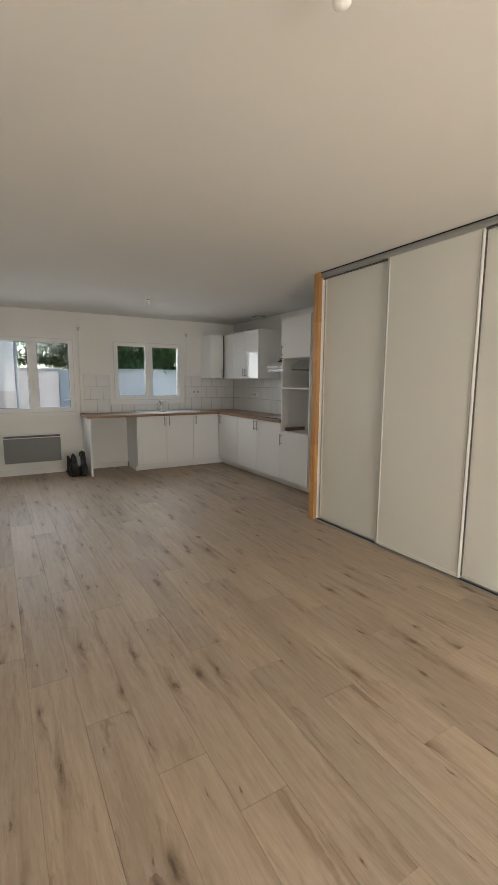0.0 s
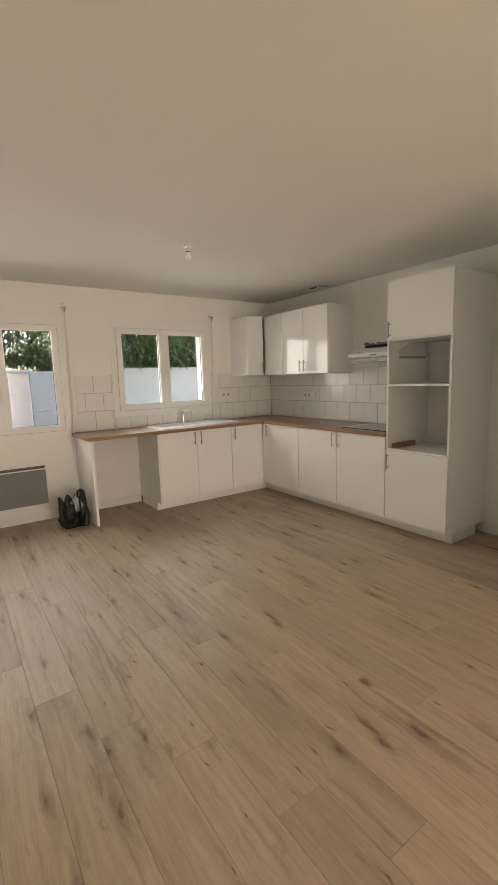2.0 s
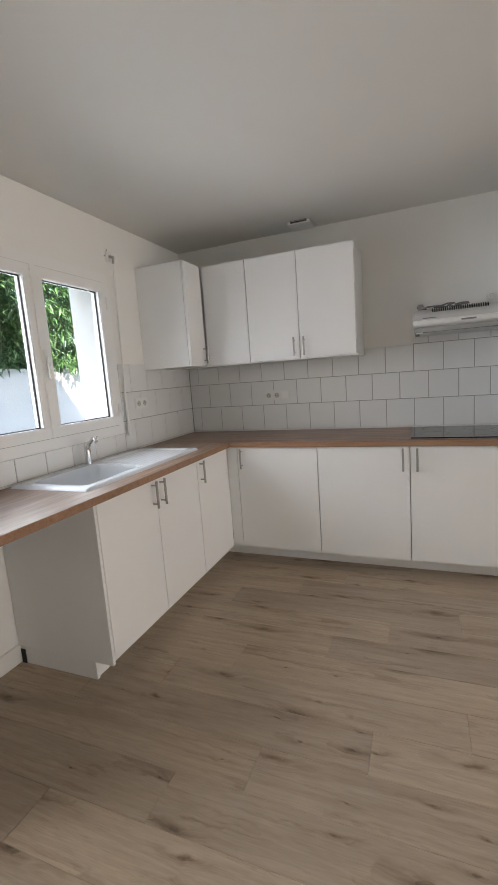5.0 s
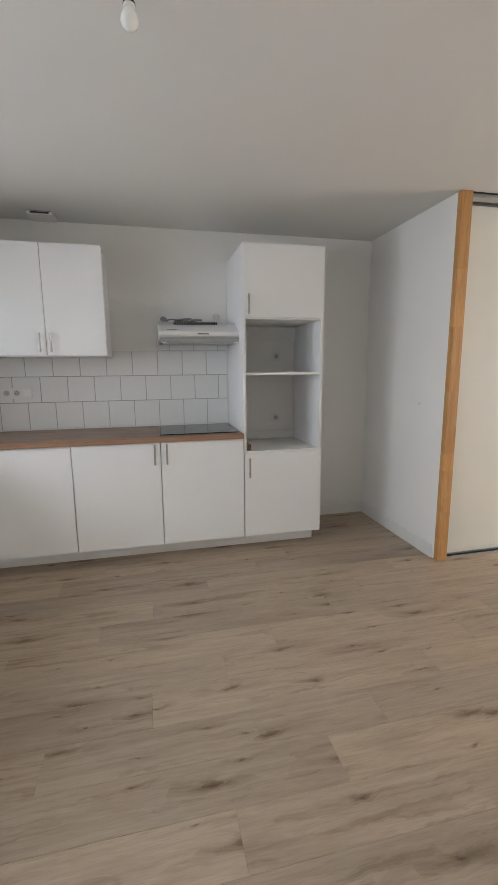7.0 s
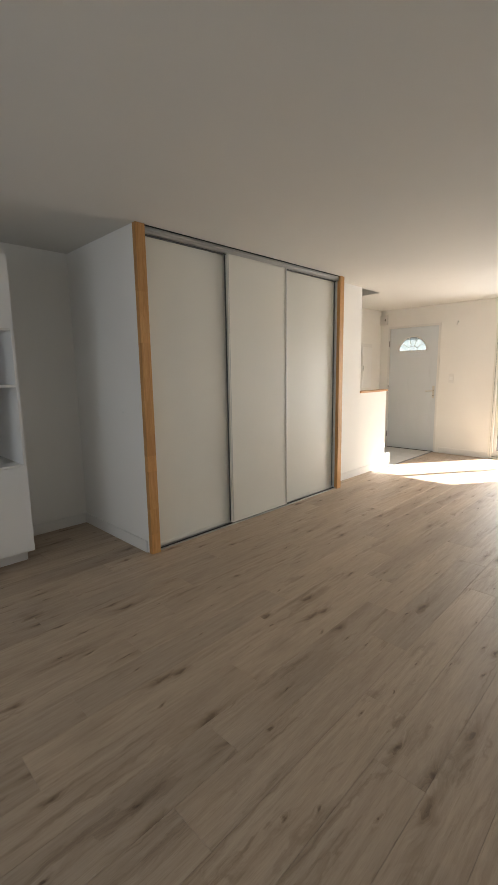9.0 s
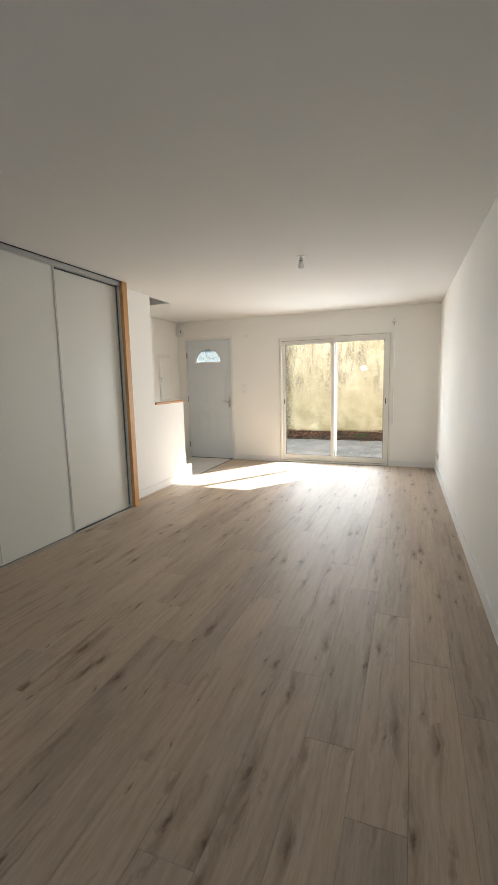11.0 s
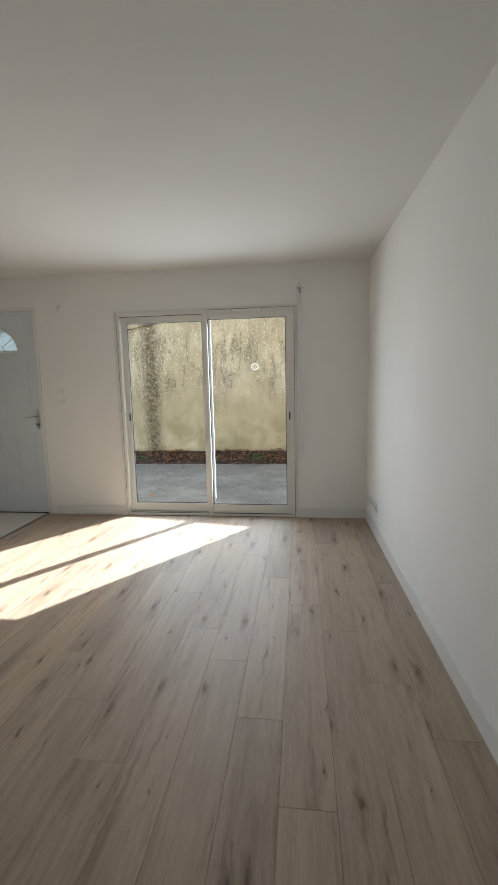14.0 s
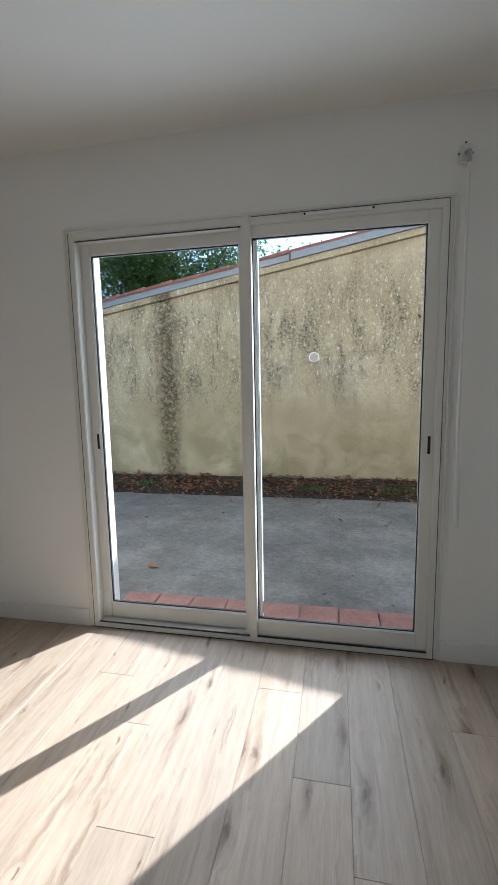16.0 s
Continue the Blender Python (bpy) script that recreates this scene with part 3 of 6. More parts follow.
floor = solid("floor", bx(XW, XE, YS, YN, -0.12, -0.009), M_SUB, (0, 0, 0), kind="structure", smooth=False)
solid("floor_door_sill", bx(DOOR[0], DOOR[1], YS - TH, YS, -0.12, -0.003), M_CONC, (0.5, YS, 0), kind="structure", smooth=False)
solid("floor_patio_sill", bx(PATIO[0], PATIO[1], YS - 0.12, YS, -0.12, -0.003), M_SUB, (-1.7, YS, 0), kind="structure", smooth=False)


def skirting(name, x0, x1, y0, y1, h=0.095):
    solid(name, bx(x0, x1, y0, y1, -0.002, h, bev=0.003), M_TRIM, ((x0 + x1) / 2, (y0 + y1) / 2, 0), kind="structure")


BT = 0.013
solid("baseboard_west", prism(bmesh.new(), [(west(YS) + BT, YS), (west(YN) + BT, YN), (west(YN), YN), (west(YS), YS)], 'z', -0.002, 0.095), M_TRIM, (west(0), 0, 0), kind="structure", smooth=False)
skirting("baseboard_south_west", west(YS) + BT, PATIO[0] - 0.015, YS, YS + BT)
skirting("baseboard_south_mid", PATIO[1] + 0.015, DOOR[0] - 0.06, YS, YS + BT)
skirting("baseboard_north", west(YN) + BT, -1.60, YN - BT, YN)
skirting("baseboard_niche", -1.572, -0.90, YN - BT, YN)
skirting("baseboard_alcove", XE - BT, XE, 0.07 + BT, 0.755)
skirting("baseboard_closet", 0.05, XE, 0.07, 0.07 + BT)
skirting("baseboard_stair", 0.17 - BT, 0.17, -4.03, -2.59 - BT)
skirting("baseboard_closet_south", 0.10, 0.17, -2.59 - BT, -2.59)

# stairs behind the low wall, climbing north
stairs = thing("staircase", (0.7, -3.4, 0), "white painted straight stairs behind the half wall", "stairs")
for i in range(6):
    y0 = -4.22 + 0.26 * i
    part("step", bx(0.245 if i else 0.17, XE - 0.003, y0 + (0 if i else 0), -4.034 if i == 0 else -2.60, 0.185 * i + 0.002, 0.185 * (i + 1), bev=0.006) if i == 0 else
         bx(0.245, XE - 0.003, y0, -2.60, 0.185 * i, 0.185 * (i + 1), bev=0.006), M_TRIM, stairs)
part("step", bx(0.245, XE - 0.003, -4.03, -2.60, 0.002, 0.184), M_TRIM, stairs)


# ---------- kitchen ----------
def bar_handle(parent, p, q, out):
    """A steel bar on two short feet; out: the way it stands off the door."""
    p, q, out = Vector(p), Vector(q), Vector(out)
    bm = bmesh.new()
    cyl(bm, p + out * 0.032, q + out * 0.032, 0.0068, n=12)
    d = (q - p).normalized()
    for c in (p + d * 0.022, q - d * 0.022):
        cyl(bm, c, c + out * 0.032, 0.0045, n=10)
    part("handle", bm, M_STEEL, parent, "brushed steel bar handle")


FX = 0.500      # front of the doors along the east wall
FY = 3.215      # front of the doors along the north wall
ZB, ZD = 0.112, 0.862
E_OUT, N_OUT = (-1, 0, 0), (0, -1, 0)


def base_unit_east(y0, y1, handle_y, label, group="base cabinets"):
    ob = thing("base_cabinet", (0.8, (y0 + y1) / 2, 0), label, "cabinet", group)
    part("body", bx(FX + 0.021, XE - 0.004, y0, y1, ZB - 0.01, 0.864), M_CARC, ob)
    d = part("door", bx(FX, FX + 0.019, y0 + 0.0015, y1 - 0.0015, ZB, ZD, bev=0.0015), M_CAB, ob)
    if handle_y is not None:
        bar_handle(d, (FX, handle_y, 0.71), (FX, handle_y, 0.855), E_OUT)
    return ob


def base_unit_north(x0, x1, doors, label, side=False):
    ob = thing("base_cabinet", ((x0 + x1) / 2, 3.5, 0), label, "cabinet", "base cabinets")
    if side:                                # an open-topped carcass, for the sink's bowl
        for a, b in ((x0, x0 + 0.018), (x1 - 0.018, x1)):
            part("side", bx(a, b, FY + 0.021, YN - 0.004, ZB - 0.01, 0.864), M_CARC, ob)
        part("bottom", bx(x0 + 0.018, x1 - 0.018, FY + 0.021, YN - 0.004, ZB - 0.01, ZB + 0.008), M_CARC, ob)
        part("back", bx(x0 + 0.018, x1 - 0.018, YN - 0.012, YN - 0.004, ZB + 0.008, 0.864), M_CARC, ob)
    else:
        part("body", bx(x0, x1, FY + 0.021, YN - 0.004, ZB - 0.01, 0.864), M_CARC, ob)
    for a, b, hx in doors:
        d = part("door", bx(a + 0.0015, b - 0.0015, FY, FY + 0.019, ZB, ZD, bev=0.0015), M_CAB, ob)
        if hx is not None:
            bar_handle(d, (hx, FY, 0.71), (hx, FY, 0.855), N_OUT)
    return ob


base_unit_east(1.362, 1.957, 1.915, "white base cabinet with one door under the hob")
base_unit_east(1.959, 2.545, 1.998, "white base cabinet with one door beside the hob")
base_unit_east(2.547, 3.135, 3.10, "white corner base cabinet with a plain door")
base_unit_north(-0.885, 0.035, [(-0.885, -0.425, -0.463), (-0.425, 0.035, -0.385)], "white two-door sink cabinet with steel bar handles", side=True)
base_unit_north(0.037, 0.498, [(0.037, 0.4985, 0.075)], "white one-door base cabinet next to the corner")
solid("corner_filler", bx(FX, FX + 0.019, 3.137, FY - 0.001, ZB, ZD), M_CAB, (FX, 3.17, 0.1), "narrow white filler strip in the kitchen corner", "filler panel")
side_p = solid("side_panel", bx(-1.600, -1.575, 3.20, YN - 0.004, 0.0, 0.864, bev=0.0015), M_CAB, (-1.59, 3.5, 0), "white end panel carrying the free end of the worktop", "panel")
solid("cabinet_side_panel", bx(-0.903, -0.887, FY + 0.0, YN - 0.004, 0.09, 0.864, bev=0.001), M_CAB, (-0.895, 3.5, 0.0), "white side panel closing the sink cabinet", "panel")
pl = thing("plinth", (0.2, 3.3, 0), "white kitchen plinth along both runs", "plinth")
part("plinth_board", bx(-0.886, 0.628, FY + 0.115, FY + 0.131, 0.0, ZB - 0.012), M_CAB, pl)
part("plinth_board", bx(FX + 0.128, FX + 0.144, 0.775, FY + 0.113, 0.0, ZB - 0.012), M_CAB, pl)
part("plinth_return", bx(-0.903, -0.887, FY + 0.105, YN - 0.016, 0.0, 0.0898), M_CAB, pl)
part("plinth_return", bx(FX + 0.146, 1.0, 0.775, 0.791, 0.0, ZB - 0.012), M_CARC, pl)
cut = bx(-0.908, -0.904, 3.772, 3.80, 0.0, 0.075)
part("plinth_gap", cut, M_DARK, pl)

# worktop: two boards meeting at the inner corner
wt = thing("worktop", (0.3, 3.5, 0.865), "brown wood-effect laminate worktop in an L", "worktop")
CUT = (-0.815, 0.185, 3.315, 3.755)        # cut-out for the sink
bm = bmesh.new()
box(bm, -1.628, CUT[0], 3.187, YN - 0.001, 0.866, 0.902)
box(bm, CUT[1], 0.484, 3.187, YN - 0.001, 0.866, 0.902)
box(bm, CUT[0], CUT[1], 3.187, CUT[2], 0.866, 0.902)
box(bm, CUT[0], CUT[1], CUT[3], YN - 0.001, 0.866, 0.902)
bmesh.ops.remove_doubles(bm, verts=bm.verts[:], dist=0.0001)
part("board", bm, [M_WTOPX], wt, smooth=False)
part("board", bx(0.4855, XE - 0.001, 1.362, YN - 0.001, 0.866, 0.902, bev=0.003), [M_WTOP], wt)
part("edge_band", bx(-1.629, 0.482, 3.1845, 3.1868, 0.867, 0.901), M_EDGE, wt)
part("edge_band", bx(0.4825, 0.4853, 1.362, 3.186, 0.867, 0.901), M_EDGE, wt)
part("edge_band", bx(-1.6315, -1.6285, 3.186, YN - 0.001, 0.867, 0.901), M_EDGE, wt)
part("seal", bx(-1.56, XE - 0.017, YN - 0.017, YN - 0.0092, 0.9025, 0.913, bev=0.003), M_TRIM, wt, "white silicone joint")
part("seal", bx(XE - 0.017, XE - 0.0092, 1.365, YN - 0.018, 0.9025, 0.913, bev=0.003), M_TRIM, wt, "white silicone joint")

# hob
hob = thing("induction_hob", (0.83, 1.66, 0.902), "black glass hob set in the worktop", "hob")
part("glass_plate", bx(0.560, 1.07, 1.385, 1.955, 0.9025, 0.909, bev=0.0025), M_HOB, hob)
for cx, cy, r in ((0.72, 1.53, 0.075), (0.72, 1.81, 0.09), (0.95, 1.53, 0.09), (0.95, 1.81, 0.075)):
    bm = bmesh.new()
    n = 40
    ring = []
    for rr in (r, r + 0.0025):
        ring.append([bm.verts.new((cx + rr * math.cos(2 * math.pi * k / n), cy + rr * math.sin(2 * math.pi * k / n), 0.9094)) for k in range(n)])
    for k in range(n):
        bm.faces.new((ring[0][k], ring[1][k], ring[1][(k + 1) % n], ring[0][(k + 1) % n]))
    part("zone_mark", bm, M_GREY, hob, "grey printed cooking-zone ring")

# sink with bowl and drainer
SX0, SX1, SY0, SY1, SZ = -0.845, 0.215, 3.285, 3.785, 0.902


def sink_body():
    """A rim sheet with a sunken bowl on the west and a shallow ribbed drainer on the east, as a height field on a fine grid."""
    bm = bmesh.new()
    nx, ny = 96, 40

    def inside(x, y, x0, x1, y0, y1, r):
        dx, dy = max(x0 + r - x, x - x1 + r, 0), max(y0 + r - y, y - y1 + r, 0)
        return r - math.hypot(dx, dy)
    vs = []
    for i in range(nx + 1):
        col = []
        for j in range(ny + 1):
            x, y = SX0 + (SX1 - SX0) * i / nx, SY0 + (SY1 - SY0) * j / ny
            edge = min(x - SX0, SX1 - x, y - SY0, SY1 - y)
            z = 0.016 * min(1, (max(edge, 0) / 0.02)) ** 0.5 if edge < 0.02 else 0.016
            d = inside(x, y, SX0 + 0.05, SX0 + 0.50, SY0 + 0.05, SY1 - 0.09, 0.06)
            if d > 0:
                z = 0.016 - 0.17 * min(1, d / 0.045) ** 0.8
            d = inside(x, y, SX0 + 0.56, SX1 - 0.04, SY0 + 0.05, SY1 - 0.07, 0.04)
            if d > 0:
                z = 0.016 - 0.008 * min(1, d / 0.015) + (0.003 * max(0, math.sin((y - SY0) * 150)) if d > 0.02 else 0)
            col.append(bm.verts.new((x, y, SZ + z)))
        vs.append(col)
    for i in range(nx):
        for j in range(ny):
            bm.faces.new((vs[i][j], vs[i + 1][j], vs[i + 1][j + 1], vs[i][j + 1]))
    return bm


sink = thing("sink", (-0.28, 3.5, 0.902), "white composite sink with bowl and drainer let into the worktop", "sink")
part("basin", sink_body(), M_SINK, sink)
bm = bmesh.new()
cyl(bm, (-0.57, 3.49, 0.752), (-0.57, 3.49, 0.758), 0.04, n=24)
part("drain", bm, M_CHROME, sink, "chrome drain")
TX, TY = -0.33, 3.738
tap = thing("kitchen_tap", (TX, TY, 0.918), "chrome single-lever tap at the back of the sink", "tap")
bm = bmesh.new()
cyl(bm, (TX, TY, 0.914), (TX, TY, 0.924), 0.026, n=20)
cyl(bm, (TX, TY, 0.924), (TX, TY, 1.025), 0.020, 0.018, n=20)
part("tap_body", bm, M_CHROME, tap)
bm = bmesh.new()
pts = [(TX, TY, 1.0), (TX - 0.02, TY - 0.04, 1.04), (TX - 0.055, TY - 0.10, 1.075), (TX - 0.075, TY - 0.135, 1.082), (TX - 0.08, TY - 0.145, 1.062)]
for a, b in zip(pts, pts[1:]):
    cyl(bm, a, b, 0.011, n=12)
part("spout", bm, M_CHROME, tap)
bm = bmesh.new()
cyl(bm, (TX, TY, 1.025), (TX, TY, 1.05), 0.019, 0.014, n=16)
cyl(bm, (TX, TY, 1.045), (TX + 0.085, TY - 0.015, 1.07), 0.005, n=8)
part("lever", bm, M_CHROME, tap)


# wall cabinets
WX, WY, WZ0, WZ1 = 0.715, 3.415, 1.465, 2.195


def wall_unit_east(y0, y1, doors, label):
    ob = thing("wall_cabinet", (0.9, (y0 + y1) / 2, WZ0), label, "cabinet", "wall cabinets")
    part("body", bx(WX + 0.021, XE - 0.003, y0, y1, WZ0 + 0.002, WZ1), M_CAB, ob)
    part("light_rail", bx(WX + 0.01, XE - 0.012, y0 - 0.012, y1, WZ0 - 0.006, WZ0 + 0.001), M_CARC, ob)
    for a, b, hy in doors:
        d = part("door", bx(WX, WX + 0.019, a + 0.0015, b - 0.0015, WZ0 + 0.002, WZ1, bev=0.002), M_GLOSS, ob, "glossy white door")
        if hy is not None:
            bar_handle(d, (WX, hy, 1.485), (WX, hy, 1.615), E_OUT)


wall_unit_east(2.29, 3.062, [(2.29, 2.682, 2.648), (2.682, 3.062, 2.718)], "white two-door wall cabinet with glossy doors above the worktop")
wall_unit_east(3.064, YN - 0.004, [(3.064, 3.411, None)], "white corner wall cabinet with a blind glossy door")
ob = thing("wall_cabinet", (0.58, 3.6, WZ0), "narrow white wall cabinet beside the sink window", "cabinet", "wall cabinets")
part("body", bx(0.455, WX - 0.005, WY + 0.021, YN - 0.003, WZ0 + 0.002, WZ1), M_CAB, ob)
d = part("door", bx(0.455, 0.694, WY, WY + 0.019, WZ0 + 0.002, WZ1, bev=0.004), M_GLOSS, ob, "glossy white door")
bar_handle(d, (0.66, WY, 1.485), (0.655, WY, 1.615), N_OUT)
part("shadow_gap", bx(0.6955, 0.7125, WY + 0.012, WY + 0.02, WZ0, WZ1 - 0.004), M_DARK, ob, "dark gap in the corner")

# cooker hood
hood = thing("cooker_hood", (0.9, 1.63, 1.58), "white slim cooker hood over the hob", "cooker hood")
prof = [(0.635, 1.602), (0.640, 1.628), (0.70, 1.655), (0.80, 1.705), (XE - 0.003, 1.715), (XE - 0.003, 1.585), (0.66, 1.585)]
bm = bmesh.new()
lo = [bm.verts.new((u, 1.335, w)) for u, w in prof]
hi = [bm.verts.new((u, 1.930, w)) for u, w in prof]
bm.faces.new(lo)
bm.faces.new(list(reversed(hi)))
for i in range(len(prof)):
    bm.faces.new((lo[i], hi[i], hi[(i + 1) % len(prof)], lo[(i + 1) % len(prof)]))
bmesh.ops.recalc_face_normals(bm, faces=bm.faces[:])
bmesh.ops.bevel(bm, geom=bm.edges[:], offset=0.004, segments=2, affect='EDGES')
part("hood_body", bm, M_HOOD, hood)
for i in range(26):
    y = 1.50 + i * 0.0125
    bm = box(bmesh.new(), 0.755, 0.785, y, y + 0.006, 1.690, 1.706)
    bmesh.ops.rotate(bm, verts=bm.verts[:], cent=(0.77, 1.65, 1.698), matrix=Matrix.Rotation(radians(-26), 3, 'Y'))
    part("vent_slot", bm, M_DARK, hood, smooth=False)
part("control_strip", bx(0.6345, 0.638, 1.58, 1.66, 1.608, 1.618), M_GREY, hood)
part("badge", bx(0.664, 0.674, 1.80, 1.875, 1.6405, 1.6450), M_GREY, hood)
part("visor", bx(0.650, 1.06, 1.338, 1.927, 1.557, 1.5846, bev=0.004), M_VISOR, hood, "smoked grey pull-out visor under the hood")
part("filter_panel", bx(0.70, 1.04, 1.37, 1.895, 1.5525, 1.5568), M_ALU, hood, "grey grease filter")
for y in (1.37, 1.895):
    part("lamp", bx(0.66, 0.695, y - 0.02, y + 0.02, 1.551, 1.5568), M_TRIM, hood)
cord = thing("power_cable", (0.9, 1.72, 1.716), "loose grey cable lying on the cooker hood", "cable")
bm = bmesh.new()
pts = [(0.86 + 0.045 * math.sin(i * 1.3), 1.60 + 0.014 * i + 0.03 * math.sin(i * 2.1), 1.722 + 0.008 * math.sin(i * 0.9) + 0.006) for i in range(22)]
for a, b in zip(pts, pts[1:]):
    cyl(bm, a, b, 0.005, n=8)
part("cable_run", bm, M_GREY, cord)
part("plug", bx(0.84, 0.885, 1.865, 1.91, 1.717, 1.75, bev=0.008), M_GREY, cord)
socket_ring = solid("cable_outlet", lathe(bmesh.new(), [(0.028, 0), (0.028, 0.01), (0.018, 0.014), (0.014, 0.006)], (0, 0, 0), 20), M_TRIM, (0, 0, 0), "small white round cable outlet above the hood", "cable outlet")
socket_ring.matrix_world = pose(XE - 0.001, 1.445, 1.785, 0, -90, 0)

# tall oven cabinet
TY0, TY1 = 0.758, 1.358
tall = thing("oven_cabinet", (0.8, 1.06, 0), "tall white cabinet with empty oven and microwave niches", "cabinet")
S = 0.018
part("side", bx(FX + 0.021, XE - 0.003, TY0, TY0 + S, 0.10, 2.208), M_CAB, tall)
part("side", bx(FX + 0.021, XE - 0.003, TY1 - S, TY1, 0.10, 2.208), M_CAB, tall)
for z in (0.10, 0.742, 1.318, 1.708, 2.190):
    part("shelf", bx(FX + 0.023, XE - 0.05, TY0 + S, TY1 - S, z, z + S), M_CARC, tall)
for z0, z1 in ((1.592, 1.707), (0.761, 0.826), (0.12, 0.74), (1.73, 2.19)):
    part("back_panel", bx(XE - 0.045, XE - 0.040, TY0 + S, TY1 - S, z0, z1), M_CARC, tall, smooth=False)
d = part("door", bx(FX, FX + 0.019, TY0 + 0.0015, TY1 - 0.0015, 0.112, 0.748, bev=0.0015), M_CAB, tall)
bar_handle(d, (FX, 1.322, 0.575), (FX, 1.322, 0.72), E_OUT)
d = part("door", bx(FX, FX + 0.019, TY0 + 0.0015, TY1 - 0.0015, 1.722, 2.208, bev=0.0015), M_CAB, tall)
bar_handle(d, (FX, 1.322, 1.735), (FX, 1.322, 1.87), E_OUT)
part("front_rail", bx(FX + 0.004, FX + 0.022, TY0 + S, TY1 - S, 0.750, 0.765), M_CAB, tall)
for z0, z1 in ((0.766, 1.317), (1.337, 1.707)):
    part("edge_strip", bx(FX + 0.008, FX + 0.020, TY0, TY0 + S, z0, z1), M_CAB, tall)
    part("edge_strip", bx(FX + 0.008, FX + 0.020, TY1 - S, TY1, z0, z1), M_CAB, tall)
part("edge_strip", bx(FX + 0.008, FX + 0.022, TY0 + S, TY1 - S, 1.318, 1.336), M_CAB, tall)
solid("offcut", bx(0.56, 0.86, 1.292, 1.332, 0.7605, 0.805, bev=0.002), M_WTOPX, (0.7, 1.31, 0.76), "brown worktop offcut lying in the oven niche", "offcut")


# ---------- sockets, switches ----------
def wall_plate(name, centre, normal, w, h, label, category, gangs=1, dark=True, blank=0):
    """A white plate on a wall; its gangs carry a round well with two pin holes."""
    ob = thing(name, centre, label, category)
    n = Vector(normal)
    u = Vector((0, 0, 1)).cross(n)
    rot = Matrix((u, n.cross(u), n)).transposed().to_4x4()
    m = Matrix.Translation(centre) @ rot
    bm = bx(-w / 2, w / 2, -h / 2, h / 2, 0.0, 0.009, bev=0.003)
    bmesh.ops.transform(bm, matrix=m, verts=bm.verts[:])
    part("plate", bm, M_TRIM, ob)
    for g in range(gangs):
        c = (g - (gangs - 1) / 2) * 0.071
        if dark and g < gangs - blank:
            bm = lathe(bmesh.new(), [(0.021, 0.0095), (0.021, 0.0105), (0.017, 0.0106)], (c, 0, 0), 18)
            bmesh.ops.transform(bm, matrix=m, verts=bm.verts[:])
            part("socket_well", bm, M_WELL, ob)
            bm = bmesh.new()
            for k in (-0.0095, 0.0095):
                cyl(bm, (c + k, -0.002, 0.0108), (c + k, -0.002, 0.0116), 0.003, n=8)
            cyl(bm, (c, 0.011, 0.0108), (c, 0.011, 0.0125), 0.0024, n=8)
            bmesh.ops.transform(bm, matrix=m, verts=bm.verts[:])
            part("pin_hole", bm, M_DARK, ob)
        else:
            bm = bx(c - 0.027, c + 0.027, -0.027, 0.027, 0.0095, 0.0125, bev=0.0015)
            bmesh.ops.transform(bm, matrix=m, verts=bm.verts[:])
            part("rocker", bm, M_PVC, ob)
    return ob


wall_plate("wall_socket", (XE - 0.012, 3.00, 1.195), (-1, 0, 0), 0.222, 0.082, "white triple plate with two sockets and a blank on the splashback", "socket", 3, blank=1)
wall_plate("wall_socket", (0.345, YN - 0.012, 1.228), (0, -1, 0), 0.15, 0.08, "white double socket plate on the tiled splashback", "socket", 2)
wall_plate("wall_socket", (XE - 0.001, 0.935, 1.465), (-1, 0, 0), 0.08, 0.08, "white socket on the wall inside the upper niche", "socket")
wall_plate("wall_socket", (XE - 0.001, 0.94, 0.937), (-1, 0, 0), 0.08, 0.08, "white socket on the wall inside the oven niche", "socket")
for y, lb in ((-5.385, "white aerial socket low on the long wall"), (-5.30, "white data socket low on the long wall"), (-5.205, "white mains socket low on the long wall"), (-5.11, "white mains socket low on the long wall")):
    wall_plate("wall_socket", (west(y) + 0.001, y, 0.255), (1, 0, 0), 0.08, 0.08, lb, "socket")
wall_plate("light_switch", (-0.155, YS + 0.001, 1.255), (0, 1, 0), 0.08, 0.15, "white double light switch beside the entrance door", "switch", 1, dark=False)
wall_plate("light_switch", (0.30, 0.0705, 1.10), (0, 1, 0), 0.022, 0.018, "small white cover plug on the wardrobe side wall", "cover plug", 0)


